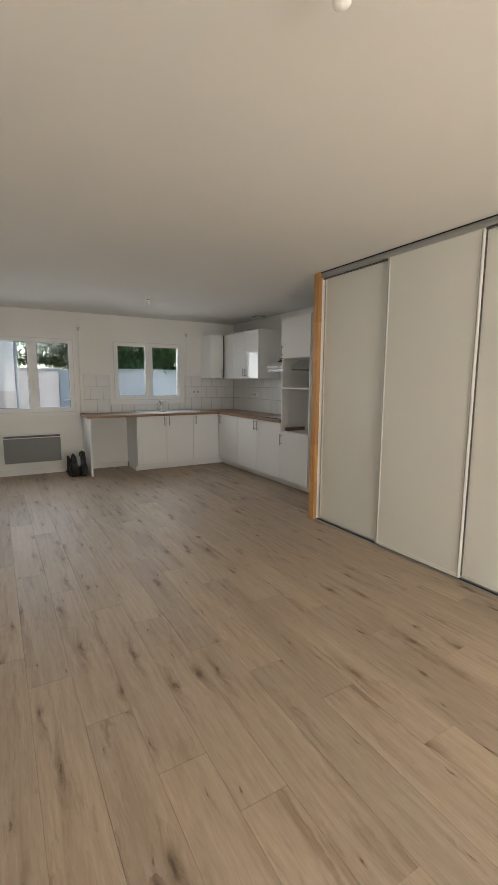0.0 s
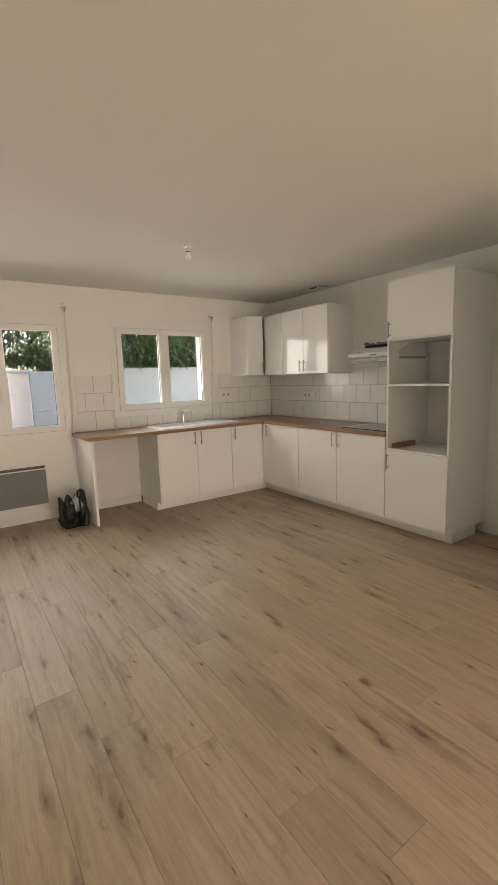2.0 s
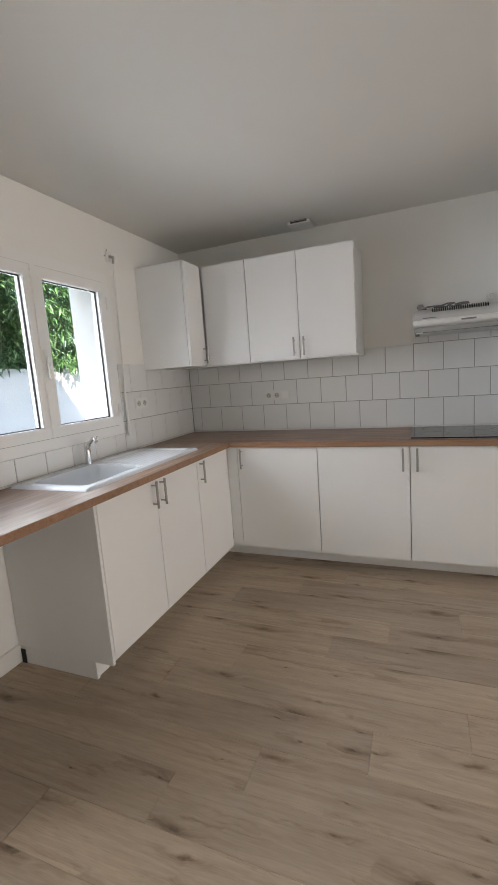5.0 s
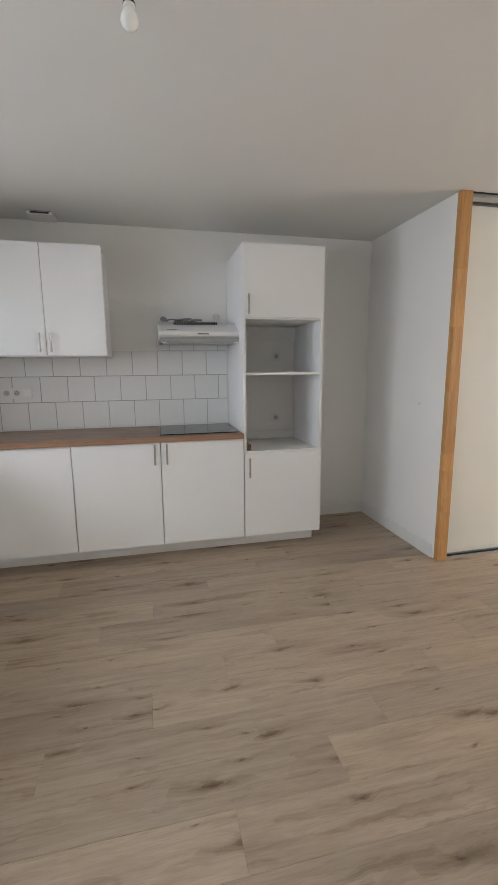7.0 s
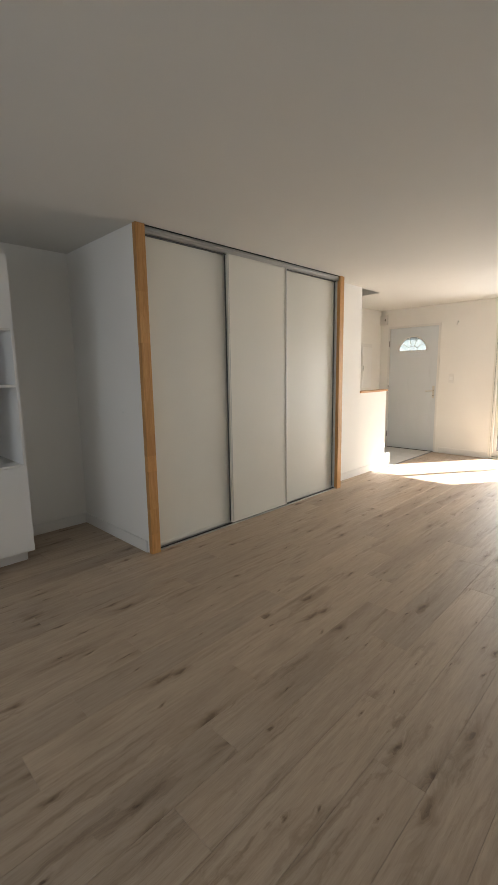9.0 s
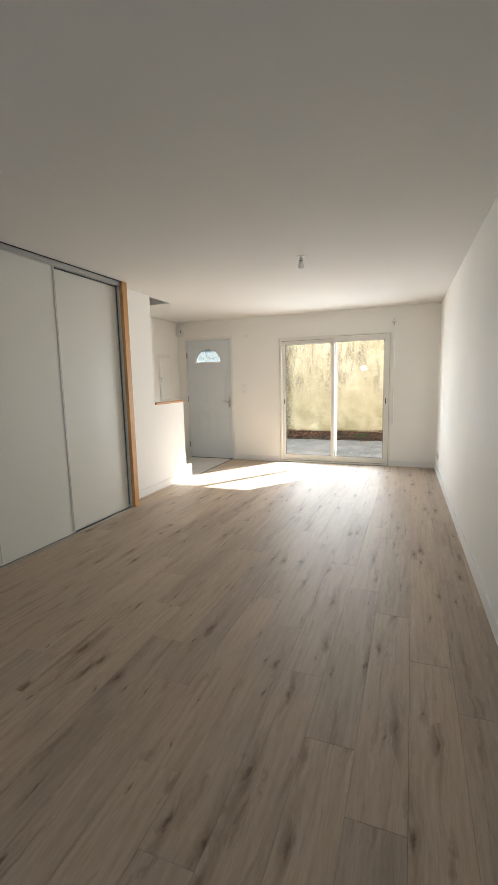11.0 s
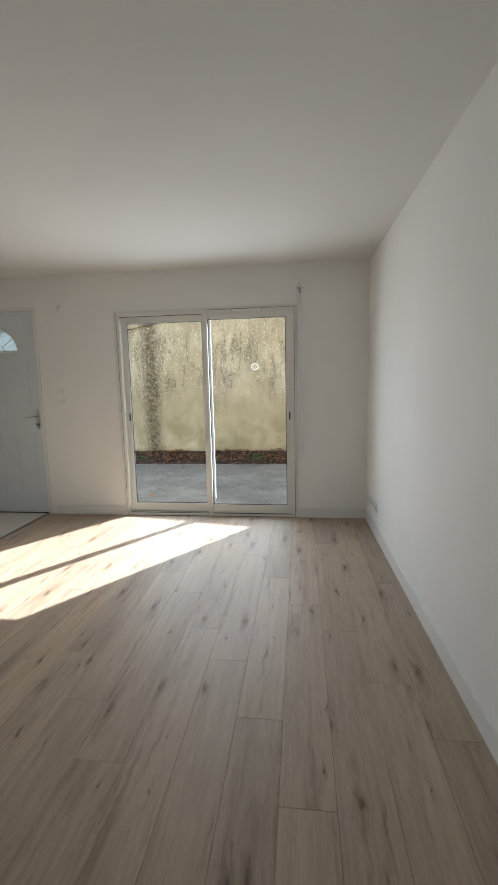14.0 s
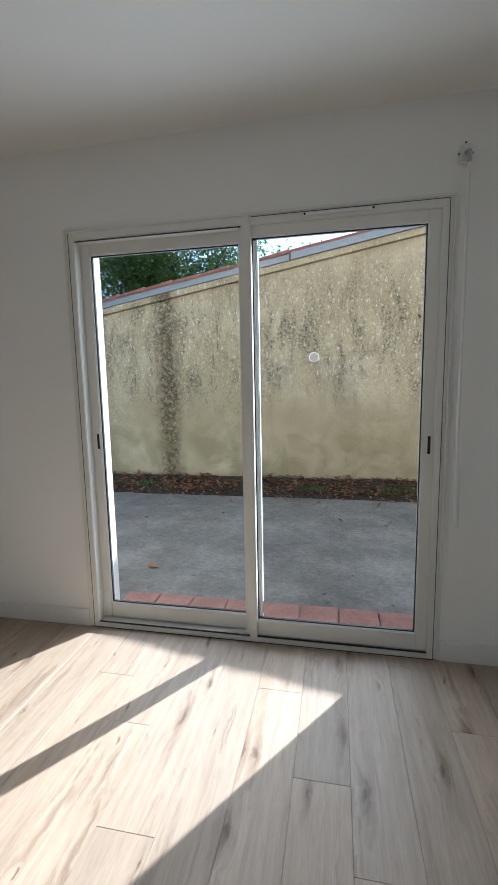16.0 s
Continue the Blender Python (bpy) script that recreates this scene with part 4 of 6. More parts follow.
# ---------- windows ----------
def casement(name, hole, y):
    """A two-leaf white plastic window fitted flush with the inner face, its reveal open to the outside."""
    x0, x1, z0, z1 = hole
    ob = tagged(thing(name, ((x0 + x1) / 2, y, z0), "", ""), kind="structure")
    bm = bmesh.new()
    f, dpt = 0.045, 0.07
    yi = y - 0.012
    box(bm, x0, x1, yi, yi + dpt, z1 - f, z1, bev=0.003)
    box(bm, x0, x1, yi, yi + dpt, z0, z0 + f, bev=0.003)
    box(bm, x0, x0 + f, yi, yi + dpt, z0 + f, z1 - f, bev=0.003)
    box(bm, x1 - f, x1, yi, yi + dpt, z0 + f, z1 - f, bev=0.003)
    part("window_frame", bm, M_PVC, ob)
    xm = (x0 + x1) / 2
    s = 0.062
    for a, b in ((x0 + f - 0.012, xm - 0.001), (xm + 0.001, x1 - f + 0.012)):
        c, dd = z0 + f - 0.012, z1 - f + 0.012
        bm = bmesh.new()
        ya, yb = yi - 0.016, yi + 0.05
        box(bm, a, b, ya, yb, dd - s, dd, bev=0.005)
        box(bm, a, b, ya, yb, c, c + s, bev=0.005)
        box(bm, a, a + s, ya, yb, c + s, dd - s, bev=0.005)
        box(bm, b - s, b, ya, yb, c + s, dd - s, bev=0.005)
        sash = part("sash", bm, M_PVC, ob)
        # thin grey strips drawn as a shadow line round the sash
        for u0, u1, w0, w1 in ((a - 0.004, a, c, dd), (b, b + 0.004, c, dd), (a, b, dd, dd + 0.004), (a, b, c - 0.004, c)):
            if not xm - 0.02 < (u0 + u1) / 2 < xm + 0.02:
                part("sash_shadow_line", bx(u0, u1, yi - 0.0035, yi - 0.0005, w0, w1), M_PALE, sash)
        bm = bmesh.new()
        g = 0.006
        box(bm, a + s, b - s, yi + 0.012, yi + 0.02, dd - s - g, dd - s)
        box(bm, a + s, b - s, yi + 0.012, yi + 0.02, c + s, c + s + g)
        box(bm, a + s, a + s + g, yi + 0.012, yi + 0.02, c + s + g, dd - s - g)
        box(bm, b - s - g, b - s, yi + 0.012, yi + 0.02, c + s + g, dd - s - g)
        part("gasket", bm, M_BLACK, sash, "black rubber glazing gasket")
        p = part("pane", bx(a + s, b - s, yi + 0.022, yi + 0.026, c + s, dd - s), M_GLASS, sash)
        p.visible_shadow = False
    part("cover_strip", bx(xm - 0.022, xm + 0.022, yi - 0.024, yi - 0.0165, z0 + 0.035, z1 - 0.035, bev=0.003), M_PVC, ob)
    hx = xm
    h = part("window_handle", bx(hx - 0.013, hx + 0.013, yi - 0.034, yi - 0.0245, z0 + 0.40, z0 + 0.52, bev=0.004), M_TRIM, ob)
    part("lever", bx(hx - 0.009, hx + 0.009, yi - 0.062, yi - 0.036, z0 + 0.36, z0 + 0.48, bev=0.006), M_TRIM, h)
    for zz in (z0 + 0.14, z1 - 0.16):
        for xx in (x0 + 0.02, x1 - 0.02):
            bm = bmesh.new()
            cyl(bm, (xx, yi - 0.009, zz - 0.04), (xx, yi - 0.009, zz + 0.04), 0.008, n=10)
            part("hinge", bm, M_PVC, ob)
    bm = bmesh.new()
    o = 0.03
    box(bm, x0 - o, x1 + o, y - 0.006, y - 0.0005, z1, z1 + o)
    box(bm, x0 - o, x0, y - 0.006, y - 0.0005, z0 - o, z1)
    box(bm, x1, x1 + o, y - 0.006, y - 0.0005, z0 - o, z1)
    box(bm, x0, x1, y - 0.006, y - 0.0005, z0 - o, z0)
    part("architrave", bm, M_PVC, ob)
    sill = part("window_sill", bx(x0, x1, y + 0.075, y + TH + 0.03, z0 - 0.02, z0 + 0.012, bev=0.003), M_RENDER, ob)
    return ob


w1 = casement("window_1", WIN1, YN)
w2 = casement("window_2", WIN2, YN)
part("vent_strip", bx(-2.70, -2.42, YN - 0.035, YN - 0.029, 2.026, 2.036), M_TRIM, w1)


def shutter_crank(x, y, ztop, zbot, ny, label):
    """A roller-shutter crank: hinged eye at the top, a thin rod, a grip at the bottom."""
    ob = thing("shutter_crank", (x, y, zbot), label, "shutter crank", "shutter cranks")
    bm = bx(x - 0.022, x + 0.022, y, y + ny * 0.02, ztop - 0.035, ztop + 0.035, bev=0.004)
    part("bracket", bm, M_TRIM, ob)
    bm = bmesh.new()
    cyl(bm, (x, y + ny * 0.02, ztop), (x, y + ny * 0.05, ztop - 0.01), 0.010, n=12)
    cyl(bm, (x, y + ny * 0.05, ztop - 0.005), (x - 0.004, y + ny * 0.046, ztop - 0.05), 0.008, n=12)
    part("universal_joint", bm, M_STEEL, ob, "dull metal joint")
    bm = bmesh.new()
    cyl(bm, (x - 0.004, y + ny * 0.046, ztop - 0.05), (x - 0.01, y + ny * 0.03, zbot + 0.32), 0.0065, n=10)
    part("rod", bm, M_TRIM, ob)
    bm = bmesh.new()
    cyl(bm, (x - 0.01, y + ny * 0.03, zbot + 0.34), (x - 0.014, y + ny * 0.028, zbot + 0.26), 0.009, n=10)
    part("elbow", bm, M_TRIM, ob)
    bm = bmesh.new()
    cyl(bm, (x - 0.014, y + ny * 0.032, zbot + 0.28), (x - 0.018, y + ny * 0.036, zbot), 0.011, n=12)
    part("grip", bm, M_TRIM, ob)
    for k, kz in ((-0.026, 0.004), (0.026, 0.004), (0, 0.045)):
        part("screw_hole", cyl(bmesh.new(), (x + k, y, ztop + kz), (x + k, y + ny * 0.003, ztop + kz), 0.004, n=8), M_DARK, ob)


shutter_crank(-1.60, YN, 2.215, 0.70, -1, "white shutter crank hanging beside the window over the heater")
shutter_crank(0.165, YN, 2.215, 1.02, -1, "white shutter crank hanging beside the sink window")
shutter_crank(-2.608, YS, 2.215, 0.66, 1, "white shutter crank hanging beside the patio door")

# electric heater under the first window
heater = thing("electric_heater", (-2.32, YN, 0.16), "dark grey flat electric panel heater on the wall", "heater")
part("housing", bx(-2.72, -1.925, YN - 0.085, YN - 0.02, 0.185, 0.612, bev=0.008), M_PVC, heater, "white housing")
part("front_panel", bx(-2.705, -1.94, YN - 0.094, YN - 0.0855, 0.198, 0.560, bev=0.003), M_RAD, heater, "dark grey front")
part("grille", bx(-2.70, -1.945, YN - 0.090, YN - 0.0855, 0.572, 0.600), M_DARK, heater)
for i in range(3):
    part("grille_slat", bx(-2.70, -1.945, YN - 0.093, YN - 0.0905, 0.574 + i * 0.009, 0.578 + i * 0.009), M_RAD, heater)

# black bin bag
bag = thing("bin_bag", (-1.77, 3.42, 0), "full black bin bag tied at the top beside the end panel", "bin bag")


def crumpled(c, r, seed, rough=0.16, n=3):
    bm = bmesh.new()
    bmesh.ops.create_icosphere(bm, subdivisions=n, radius=1.0)
    for v in bm.verts:
        p = v.co.copy()
        k = 1 + rough * (noise.noise(p * 2.3 + Vector((seed, 0, 0))) + 0.7 * abs(noise.noise(p * 6.1 + Vector((0, seed, 0)))))
        v.co = Vector((c[0] + p.x * r[0] * k, c[1] + p.y * r[1] * k, max(0.003, c[2] + p.z * r[2] * k)))
    return bm


def carrier_sack(c, rx, ry, h, seed):
    """A standing, half-open plastic sack: a creased tube, bulging low, drawn in at the top."""
    bm = bmesh.new()
    nu, nv = 56, 26
    rings = []
    for j in range(nv + 1):
        t_ = j / nv
        k = 0.86 + 0.16 * math.sin(math.pi * min(1, t_ * 1.2)) - 0.10 * t_
        ring = []
        for i in range(nu):
            a = 2 * math.pi * i / nu
            p = Vector((math.cos(a), math.sin(a), t_ * 1.6))
            f = 1 + 0.42 * noise.noise(p * 1.5 + Vector((seed, 0, 0))) + 0.20 * abs(noise.noise(p * 4.2 + Vector((0, seed, 0)))) + 0.09 * abs(noise.noise(p * 10.0))
            top = 0.06 * math.sin(a + 0.4) * math.cos(2 * a) + 0.045 * math.sin(3 * a + 1.0)
            ring.append(bm.verts.new((c[0] + rx * k * f * math.cos(a), c[1] + ry * k * f * math.sin(a), 0.003 + h * t_ + top * max(0, t_ - 0.5) * 2)))
        rings.append(ring)
    for a, b in zip(rings, rings[1:]):
        for i in range(nu):
            bm.faces.new((a[i], a[(i + 1) % nu], b[(i + 1) % nu], b[i]))
    bm.faces.new(list(reversed(rings[0])))
    mid = bm.verts.new((c[0], c[1], h * 0.72))
    for i in range(nu):
        bm.faces.new((rings[-1][i], rings[-1][(i + 1) % nu], mid))
    return bm


part("sack", carrier_sack((-1.815, 3.40), 0.095, 0.105, 0.255, 3.0), M_BAG, bag)
part("side_sack", carrier_sack((-1.695, 3.375), 0.058, 0.085, 0.285, 5.0), M_BAG, bag)
for pts in ([(-1.735, 3.36, 0.27), (-1.735, 3.352, 0.33), (-1.72, 3.35, 0.365), (-1.695, 3.35, 0.372), (-1.675, 3.35, 0.345), (-1.665, 3.36, 0.28)],
            [(-1.86, 3.34, 0.24), (-1.885, 3.31, 0.275), (-1.905, 3.29, 0.25), (-1.912, 3.285, 0.19), (-1.905, 3.285, 0.12), (-1.89, 3.30, 0.085)]):
    bm = bmesh.new()
    for a, b in zip(pts, pts[1:]):
        cyl(bm, a, b, 0.014, 0.014, n=9)
    part("handle_loop", bm, M_BAG, bag)
part("inner_bag", crumpled((-1.757, 3.352, 0.225), (0.04, 0.035, 0.09), 8.0, 0.4, 3), M_BAGW, bag, "milky plastic showing in the open top")

# ---------- ceiling fittings ----------
def bare_bulb(x, y, label):
    ob = thing("ceiling_bulb", (x, y, ZC), label, "ceiling lamp", "bare ceiling bulbs")
    part("rose", lathe(bmesh.new(), [(0.040, 0), (0.039, -0.004), (0.030, -0.006)][::-1], (x, y, ZC), 28), M_TRIM, ob)
    bm = bmesh.new()
    cyl(bm, (x - 0.006, y, ZC - 0.004), (x - 0.014, y, ZC - 0.022), 0.003, n=7)
    cyl(bm, (x - 0.014, y, ZC - 0.022), (x - 0.005, y, ZC - 0.036), 0.003, n=7)
    part("cable", bm, M_GREY, ob)
    part("socket", lathe(bmesh.new(), [(0.008, -0.005), (0.013, -0.018), (0.0165, -0.034), (0.0165, -0.048)][::-1], (x, y, ZC), 20), M_TRIM, ob, "white lamp socket")
    part("collar", lathe(bmesh.new(), [(0.0175, -0.036), (0.0180, -0.041)][::-1], (x, y, ZC), 20), M_BLACK, ob, "dark collar")
    part("bulb", lathe(bmesh.new(), [(0.014, -0.049), (0.018, -0.057), (0.0245, -0.071), (0.0265, -0.083), (0.023, -0.095), (0.013, -0.103), (0.003, -0.105)][::-1], (x, y, ZC), 24), M_BULB, ob, "unlit opal bulb")


bare_bulb(-1.05, 2.025, "unlit bulb in a white socket under the kitchen ceiling")
bare_bulb(-1.945, -2.44, "unlit bulb in a white socket under the living-room ceiling")
vent = thing("ceiling_vent", (0.97, 2.69, ZC), "white square extraction vent in the ceiling", "vent")
part("vent_cover", bx(0.885, 1.055, 2.605, 2.775, ZC - 0.028, ZC - 0.006, bev=0.006), M_TRIM, vent)
part("vent_neck", bx(0.90, 1.04, 2.62, 2.76, ZC - 0.006, ZC - 0.0005), M_DARK, vent)
part("vent_slot", bx(0.8835, 0.8855, 2.63, 2.75, ZC - 0.022, ZC - 0.011), M_DARK, vent)

# ---------- wardrobe ----------
def pine_post(y0, y1, cuts, seed, label):
    """A finger-jointed pine post: lengths of different tone glued end to end."""
    ob = thing("wooden_post", (0.02, (y0 + y1) / 2, 0), label, "post", "wardrobe posts")
    zs = [0.0] + cuts + [ZC - 0.001]
    for a, b in zip(zs, zs[1:]):
        part("glued_length", bx(-0.012, 0.029, y0, y1, a, b), M_PINE, ob)
    return ob


pine_post(-0.004, 0.072, [0.16, 0.36, 0.66, 0.78, 1.20, 1.62, 1.98], 1, "varnished finger-jointed pine post at the wardrobe's kitchen end")
pine_post(-2.592, -2.516, [0.42, 0.75, 1.30, 1.85, 2.2], 2, "varnished finger-jointed pine post at the wardrobe's stair end")
track = thing("sliding_door_track", (0.06, -1.26, ZC), "grey aluminium top and floor tracks of the wardrobe", "track")
bm = bmesh.new()
for x0, x1, z0 in ((0.0, 0.004, 2.392), (0.034, 0.038, 2.400), (0.072, 0.076, 2.392)):
    box(bm, x0 + 0.012, x1 + 0.012, -2.514, -0.006, z0, ZC - 0.005)
box(bm, 0.012, 0.088, -2.514, -0.006, ZC - 0.005, ZC - 0.001)
box(bm, 0.006, 0.012, -2.514, -0.006, 2.418, 2.424)
part("top_track", bm, M_ALU, track)
bm = bmesh.new()
box(bm, 0.010, 0.09, -2.514, -0.006, 0.0005, 0.006)
for x in (0.012, 0.048, 0.086):
    box(bm, x, x + 0.003, -2.514, -0.006, 0.006, 0.013)
part("floor_track", bm, M_ALU, track)


def sliding_panel(y0, y1, x, label):
    ob = thing("sliding_door", (x, (y0 + y1) / 2, 0.012), label, "sliding door", "wardrobe sliding doors")
    s = 0.022
    part("panel", bx(x + 0.007, x + 0.017, y0 + s, y1 - s, 0.035, 2.398), M_CLOS, ob)
    for a, b in ((y0, y0 + s), (y1 - s, y1)):
        st = part("stile", bx(x - 0.001, x + 0.025, a, b, 0.016, 2.404, bev=0.003), M_CLOS, ob, "off-white lacquered edge profile")
        part("grip_groove", bx(x - 0.0025, x - 0.0012, (a + b) / 2 - 0.004, (a + b) / 2 + 0.002, 0.03, 2.39), M_ALU, st)
    part("bottom_rail", bx(x + 0.003, x + 0.021, y0 + s, y1 - s, 0.014, 0.040), M_CLOS, ob)
    part("top_rail", bx(x + 0.003, x + 0.021, y0 + s, y1 - s, 2.388, 2.404), M_CLOS, ob)


part("brush_seal", bx(0.047, 0.0545, -0.836, -0.8165, 0.03, 2.395), M_SEAL, track, "grey brush seal between overlapping doors")
part("brush_seal", bx(0.047, 0.0545, -1.620, -1.602, 0.03, 2.395), M_SEAL, track, "grey brush seal between overlapping doors")
part("brush_seal", bx(0.060, 0.080, -2.514, -2.492, 0.03, 2.395), M_SEAL, track, "grey brush seal at the stair end")
part("shadow_gap", bx(0.0, 0.009, -2.514, -0.006, ZC - 0.007, ZC - 0.0005), M_DARK, track, "dark joint under the ceiling")
part("floor_slot", bx(0.0155, 0.0475, -2.514, -0.006, 0.0062, 0.0095), M_DARK, track, "dark rear groove of the floor track")
for ya, yb in ((-0.819, -0.006), (-2.491, -1.618)):
    part("head_slot", bx(0.030, 0.0535, ya, yb, 2.384, 2.391), M_SEAL, track, "dark gap over a rear door")
sliding_panel(-0.855, -0.010, 0.056, "off-white wardrobe sliding door in the rear track, kitchen end")
sliding_panel(-1.615, -0.822, 0.020, "off-white wardrobe sliding door in the front track, middle")
sliding_panel(-2.490, -1.585, 0.056, "off-white wardrobe sliding door in the rear track, stair end")

# ---------- entrance ----------
dr = tagged(thing("door_1", ((DOOR[0] + DOOR[1]) / 2, YS, 0), "", ""), kind="structure")
DX0, DX1, DZ = DOOR
bm = bmesh.new()
box(bm, DX0, DX0 + 0.035, YS - 0.07, YS + 0.006, 0, DZ, bev=0.002)
box(bm, DX1 - 0.035, DX1, YS - 0.07, YS + 0.006, 0, DZ, bev=0.002)
box(bm, DX0 + 0.035, DX1 - 0.035, YS - 0.07, YS + 0.006, DZ - 0.035, DZ, bev=0.002)
part("door_frame", bm, M_TRIM, dr, "white door frame")
LX0, LX1, LZ = DX0 + 0.038, DX1 - 0.038, DZ - 0.038
CX, CZ, R = 0.525, 1.722, 0.245
YF = YS - 0.012                             # inner face of the leaf


def fan_leaf():
    """The door leaf with a half-round hole for the fanlight."""
    bm = bmesh.new()
    n = 24
    arc = [(CX + R * math.cos(math.pi * i / n), CZ + R * math.sin(math.pi * i / n)) for i in range(n + 1)]
    for y in (YF, YF - 0.045):
        v = {k: bm.verts.new((k[0], y, k[1])) for k in [(LX0, 0.012), (LX1, 0.012), (LX1, LZ), (LX0, LZ), (LX0, CZ), (LX1, CZ)] + arc}
        faces = [[(LX0, 0.012), (LX1, 0.012), (LX1, CZ)] + [arc[0], arc[-1]] + [(LX0, CZ)]]
        faces.append([(LX1, CZ), (LX1, LZ)] + list(reversed(arc[:n // 2 + 1])))
        faces.append([(LX1, LZ), (LX0, LZ), arc[n // 2]])
        faces.append([(LX0, LZ), (LX0, CZ)] + list(reversed(arc[n // 2:])))
        for f in faces:
            bm.faces.new([v[k] for k in f])
    bmesh.ops.recalc_face_normals(bm, faces=bm.faces[:])
    bmesh.ops.bridge_loops(bm, edges=[e for e in bm.edges if e.is_boundary and abs(math.hypot(e.verts[0].co.x - CX, e.verts[0].co.z - CZ) - R) < 0.01 and abs(math.hypot(e.verts[1].co.x - CX, e.verts[1].co.z - CZ) - R) < 0.01])
    box(bm, LX0, LX1, YF - 0.045, YF, 0.010, 0.0115)
    return bm


leaf = part("door_leaf", fan_leaf(), M_DOOR, dr, "pale blue-grey door leaf with pressed panels", smooth=False)
for px0, px1, pz0, pz1 in ((0.16, 0.33, 0.28, 0.88), (0.36, 0.50, 0.24, 0.88), (0.56, 0.70, 0.24, 0.88), (0.73, 0.89, 0.28, 0.88), (0.18, 0.48, 1.02, 1.60), (0.56, 0.86, 1.02, 1.60)):
    bm = bx(px0, px1, YF - 0.001, YF + 0.0045, pz0, pz1, bev=0.003)
    box(bm, px0 + 0.025, px1 - 0.025, YF + 0.004, YF + 0.0085, pz0 + 0.025, pz1 - 0.025, bev=0.003)
    part("pressed_panel", bm, M_DOOR, leaf)
bm = bmesh.new()
n = 24
for i in range(n):
    a, b = math.pi * i / n, math.pi * (i + 1) / n
    cyl(bm, (CX + R * math.cos(a), YF + 0.003, CZ + R * math.sin(a)), (CX + R * math.cos(b), YF + 0.003, CZ + R * math.sin(b)), 0.010, n=8)
cyl(bm, (CX - R, YF + 0.003, CZ), (CX + R, YF + 0.003, CZ), 0.012, n=8)
for i in range(10):
    a, b = math.pi * i / 10, math.pi * (i + 1) / 10
    cyl(bm, (CX + 0.085 * math.cos(a), YF - 0.012, CZ + 0.085 * math.sin(a)), (CX + 0.085 * math.cos(b), YF - 0.012, CZ + 0.085 * math.sin(b)), 0.004, n=6)
for a in (36, 72, 108, 144):
    a = radians(a)
    cyl(bm, (CX + 0.085 * math.cos(a), YF - 0.012, CZ + 0.085 * math.sin(a)), (CX + R * math.cos(a), YF - 0.012, CZ + R * math.sin(a)), 0.004, n=6)
part("fanlight_bars", bm, M_TRIM, leaf, "white fan-shaped glazing bars")
bm = bmesh.new()
vs = [bm.verts.new((CX + R * math.cos(math.pi * i / 24), YF - 0.022, CZ + R * math.sin(math.pi * i / 24))) for i in range(25)]
bm.faces.new(vs)
r = bmesh.ops.extrude_face_region(bm, geom=bm.faces[:])
bmesh.ops.translate(bm, verts=[g for g in r["geom"] if isinstance(g, bmesh.types.BMVert)], vec=(0, -0.006, 0))
fp = part("pane", bm, M_FROST, leaf, "half-round obscured glass")
h = part("door_handle", bx(0.112, 0.150, YF, YF + 0.010, 0.92, 1.13, bev=0.005), M_NICKEL, leaf, "pale satin nickel handle plate")
bm = bmesh.new()
cyl(bm, (0.131, YF + 0.008, 1.045), (0.131, YF + 0.05, 1.045), 0.009, n=12)
cyl(bm, (0.131, YF + 0.05, 1.045), (0.245, YF + 0.052, 1.040), 0.009, 0.008, n=12)
part("lever", bm, M_NICKEL, h)
bm = bmesh.new()
cyl(bm, (0.131, YF + 0.009, 0.965), (0.131, YF + 0.013, 0.965), 0.008, n=12)
part("keyhole", bm, M_DARK, h)
for z in (0.25, 1.08, 1.86):
    bm = bmesh.new()
    cyl(bm, (DX1 - 0.036, YS + 0.010, z - 0.05), (DX1 - 0.036, YS + 0.010, z + 0.05), 0.008, n=10)
    part("hinge", bm, M_GREY, dr)
part("draught_strip", bx(LX0, LX1, YF - 0.03, YF - 0.001, 0.0005, 0.0095), M_BLACK, dr)
part("threshold", bx(DX0 + 0.035, DX1 - 0.035, YS - 0.06, YS + 0.012, 0.0, 0.0098 - 0.009), M_ALU, dr)
jb = thing("junction_box", (1.06, YS, 2.20), "white plastic junction box in the corner by the door", "junction box")
part("box_body", bx(0.985, 1.114, YS, YS + 0.065, 2.195, 2.365, bev=0.008), M_TRIM, jb)
part("knockout", bx(1.005, 1.018, YS + 0.065, YS + 0.067, 2.26, 2.30), M_DARK, jb)
el = thing("fuse_board", (XE, -5.12, 1.10), "white wall cupboard door of the fuse board", "fuse board")
part("frame_edge", bx(XE - 0.012, XE, -5.30, -4.95, 1.08, 1.86, bev=0.003), M_TRIM, el)
part("cover_door", bx(XE - 0.019, XE - 0.0125, -5.28, -4.97, 1.10, 1.80, bev=0.002), M_PVC, el)
part("latch_slot", bx(XE - 0.0205, XE - 0.0192, -5.00, -4.985, 1.40, 1.48), M_GREY, el)
hk = thing("wall_lamp_outlet", (-0.21, YS, 2.10), "small white lamp outlet above the light switch", "lamp outlet")
bm = bmesh.new()
cyl(bm, (-0.21, YS, 2.15), (-0.21, YS + 0.03, 2.145), 0.018, 0.012, n=14)
part("cap", bm, M_TRIM, hk)
bm = bmesh.new()
cyl(bm, (-0.21, YS + 0.025, 2.145), (-0.205, YS + 0.03, 2.10), 0.007, n=10)
part("wire_end", bm, M_TRIM, hk)
solid("floor_joint_strip", bx(0.085, 0.115, YS + 0.015, -4.05, -0.004, 0.004, bev=0.0015), M_RAD, (0.1, -4.8, 0), kind="structure")
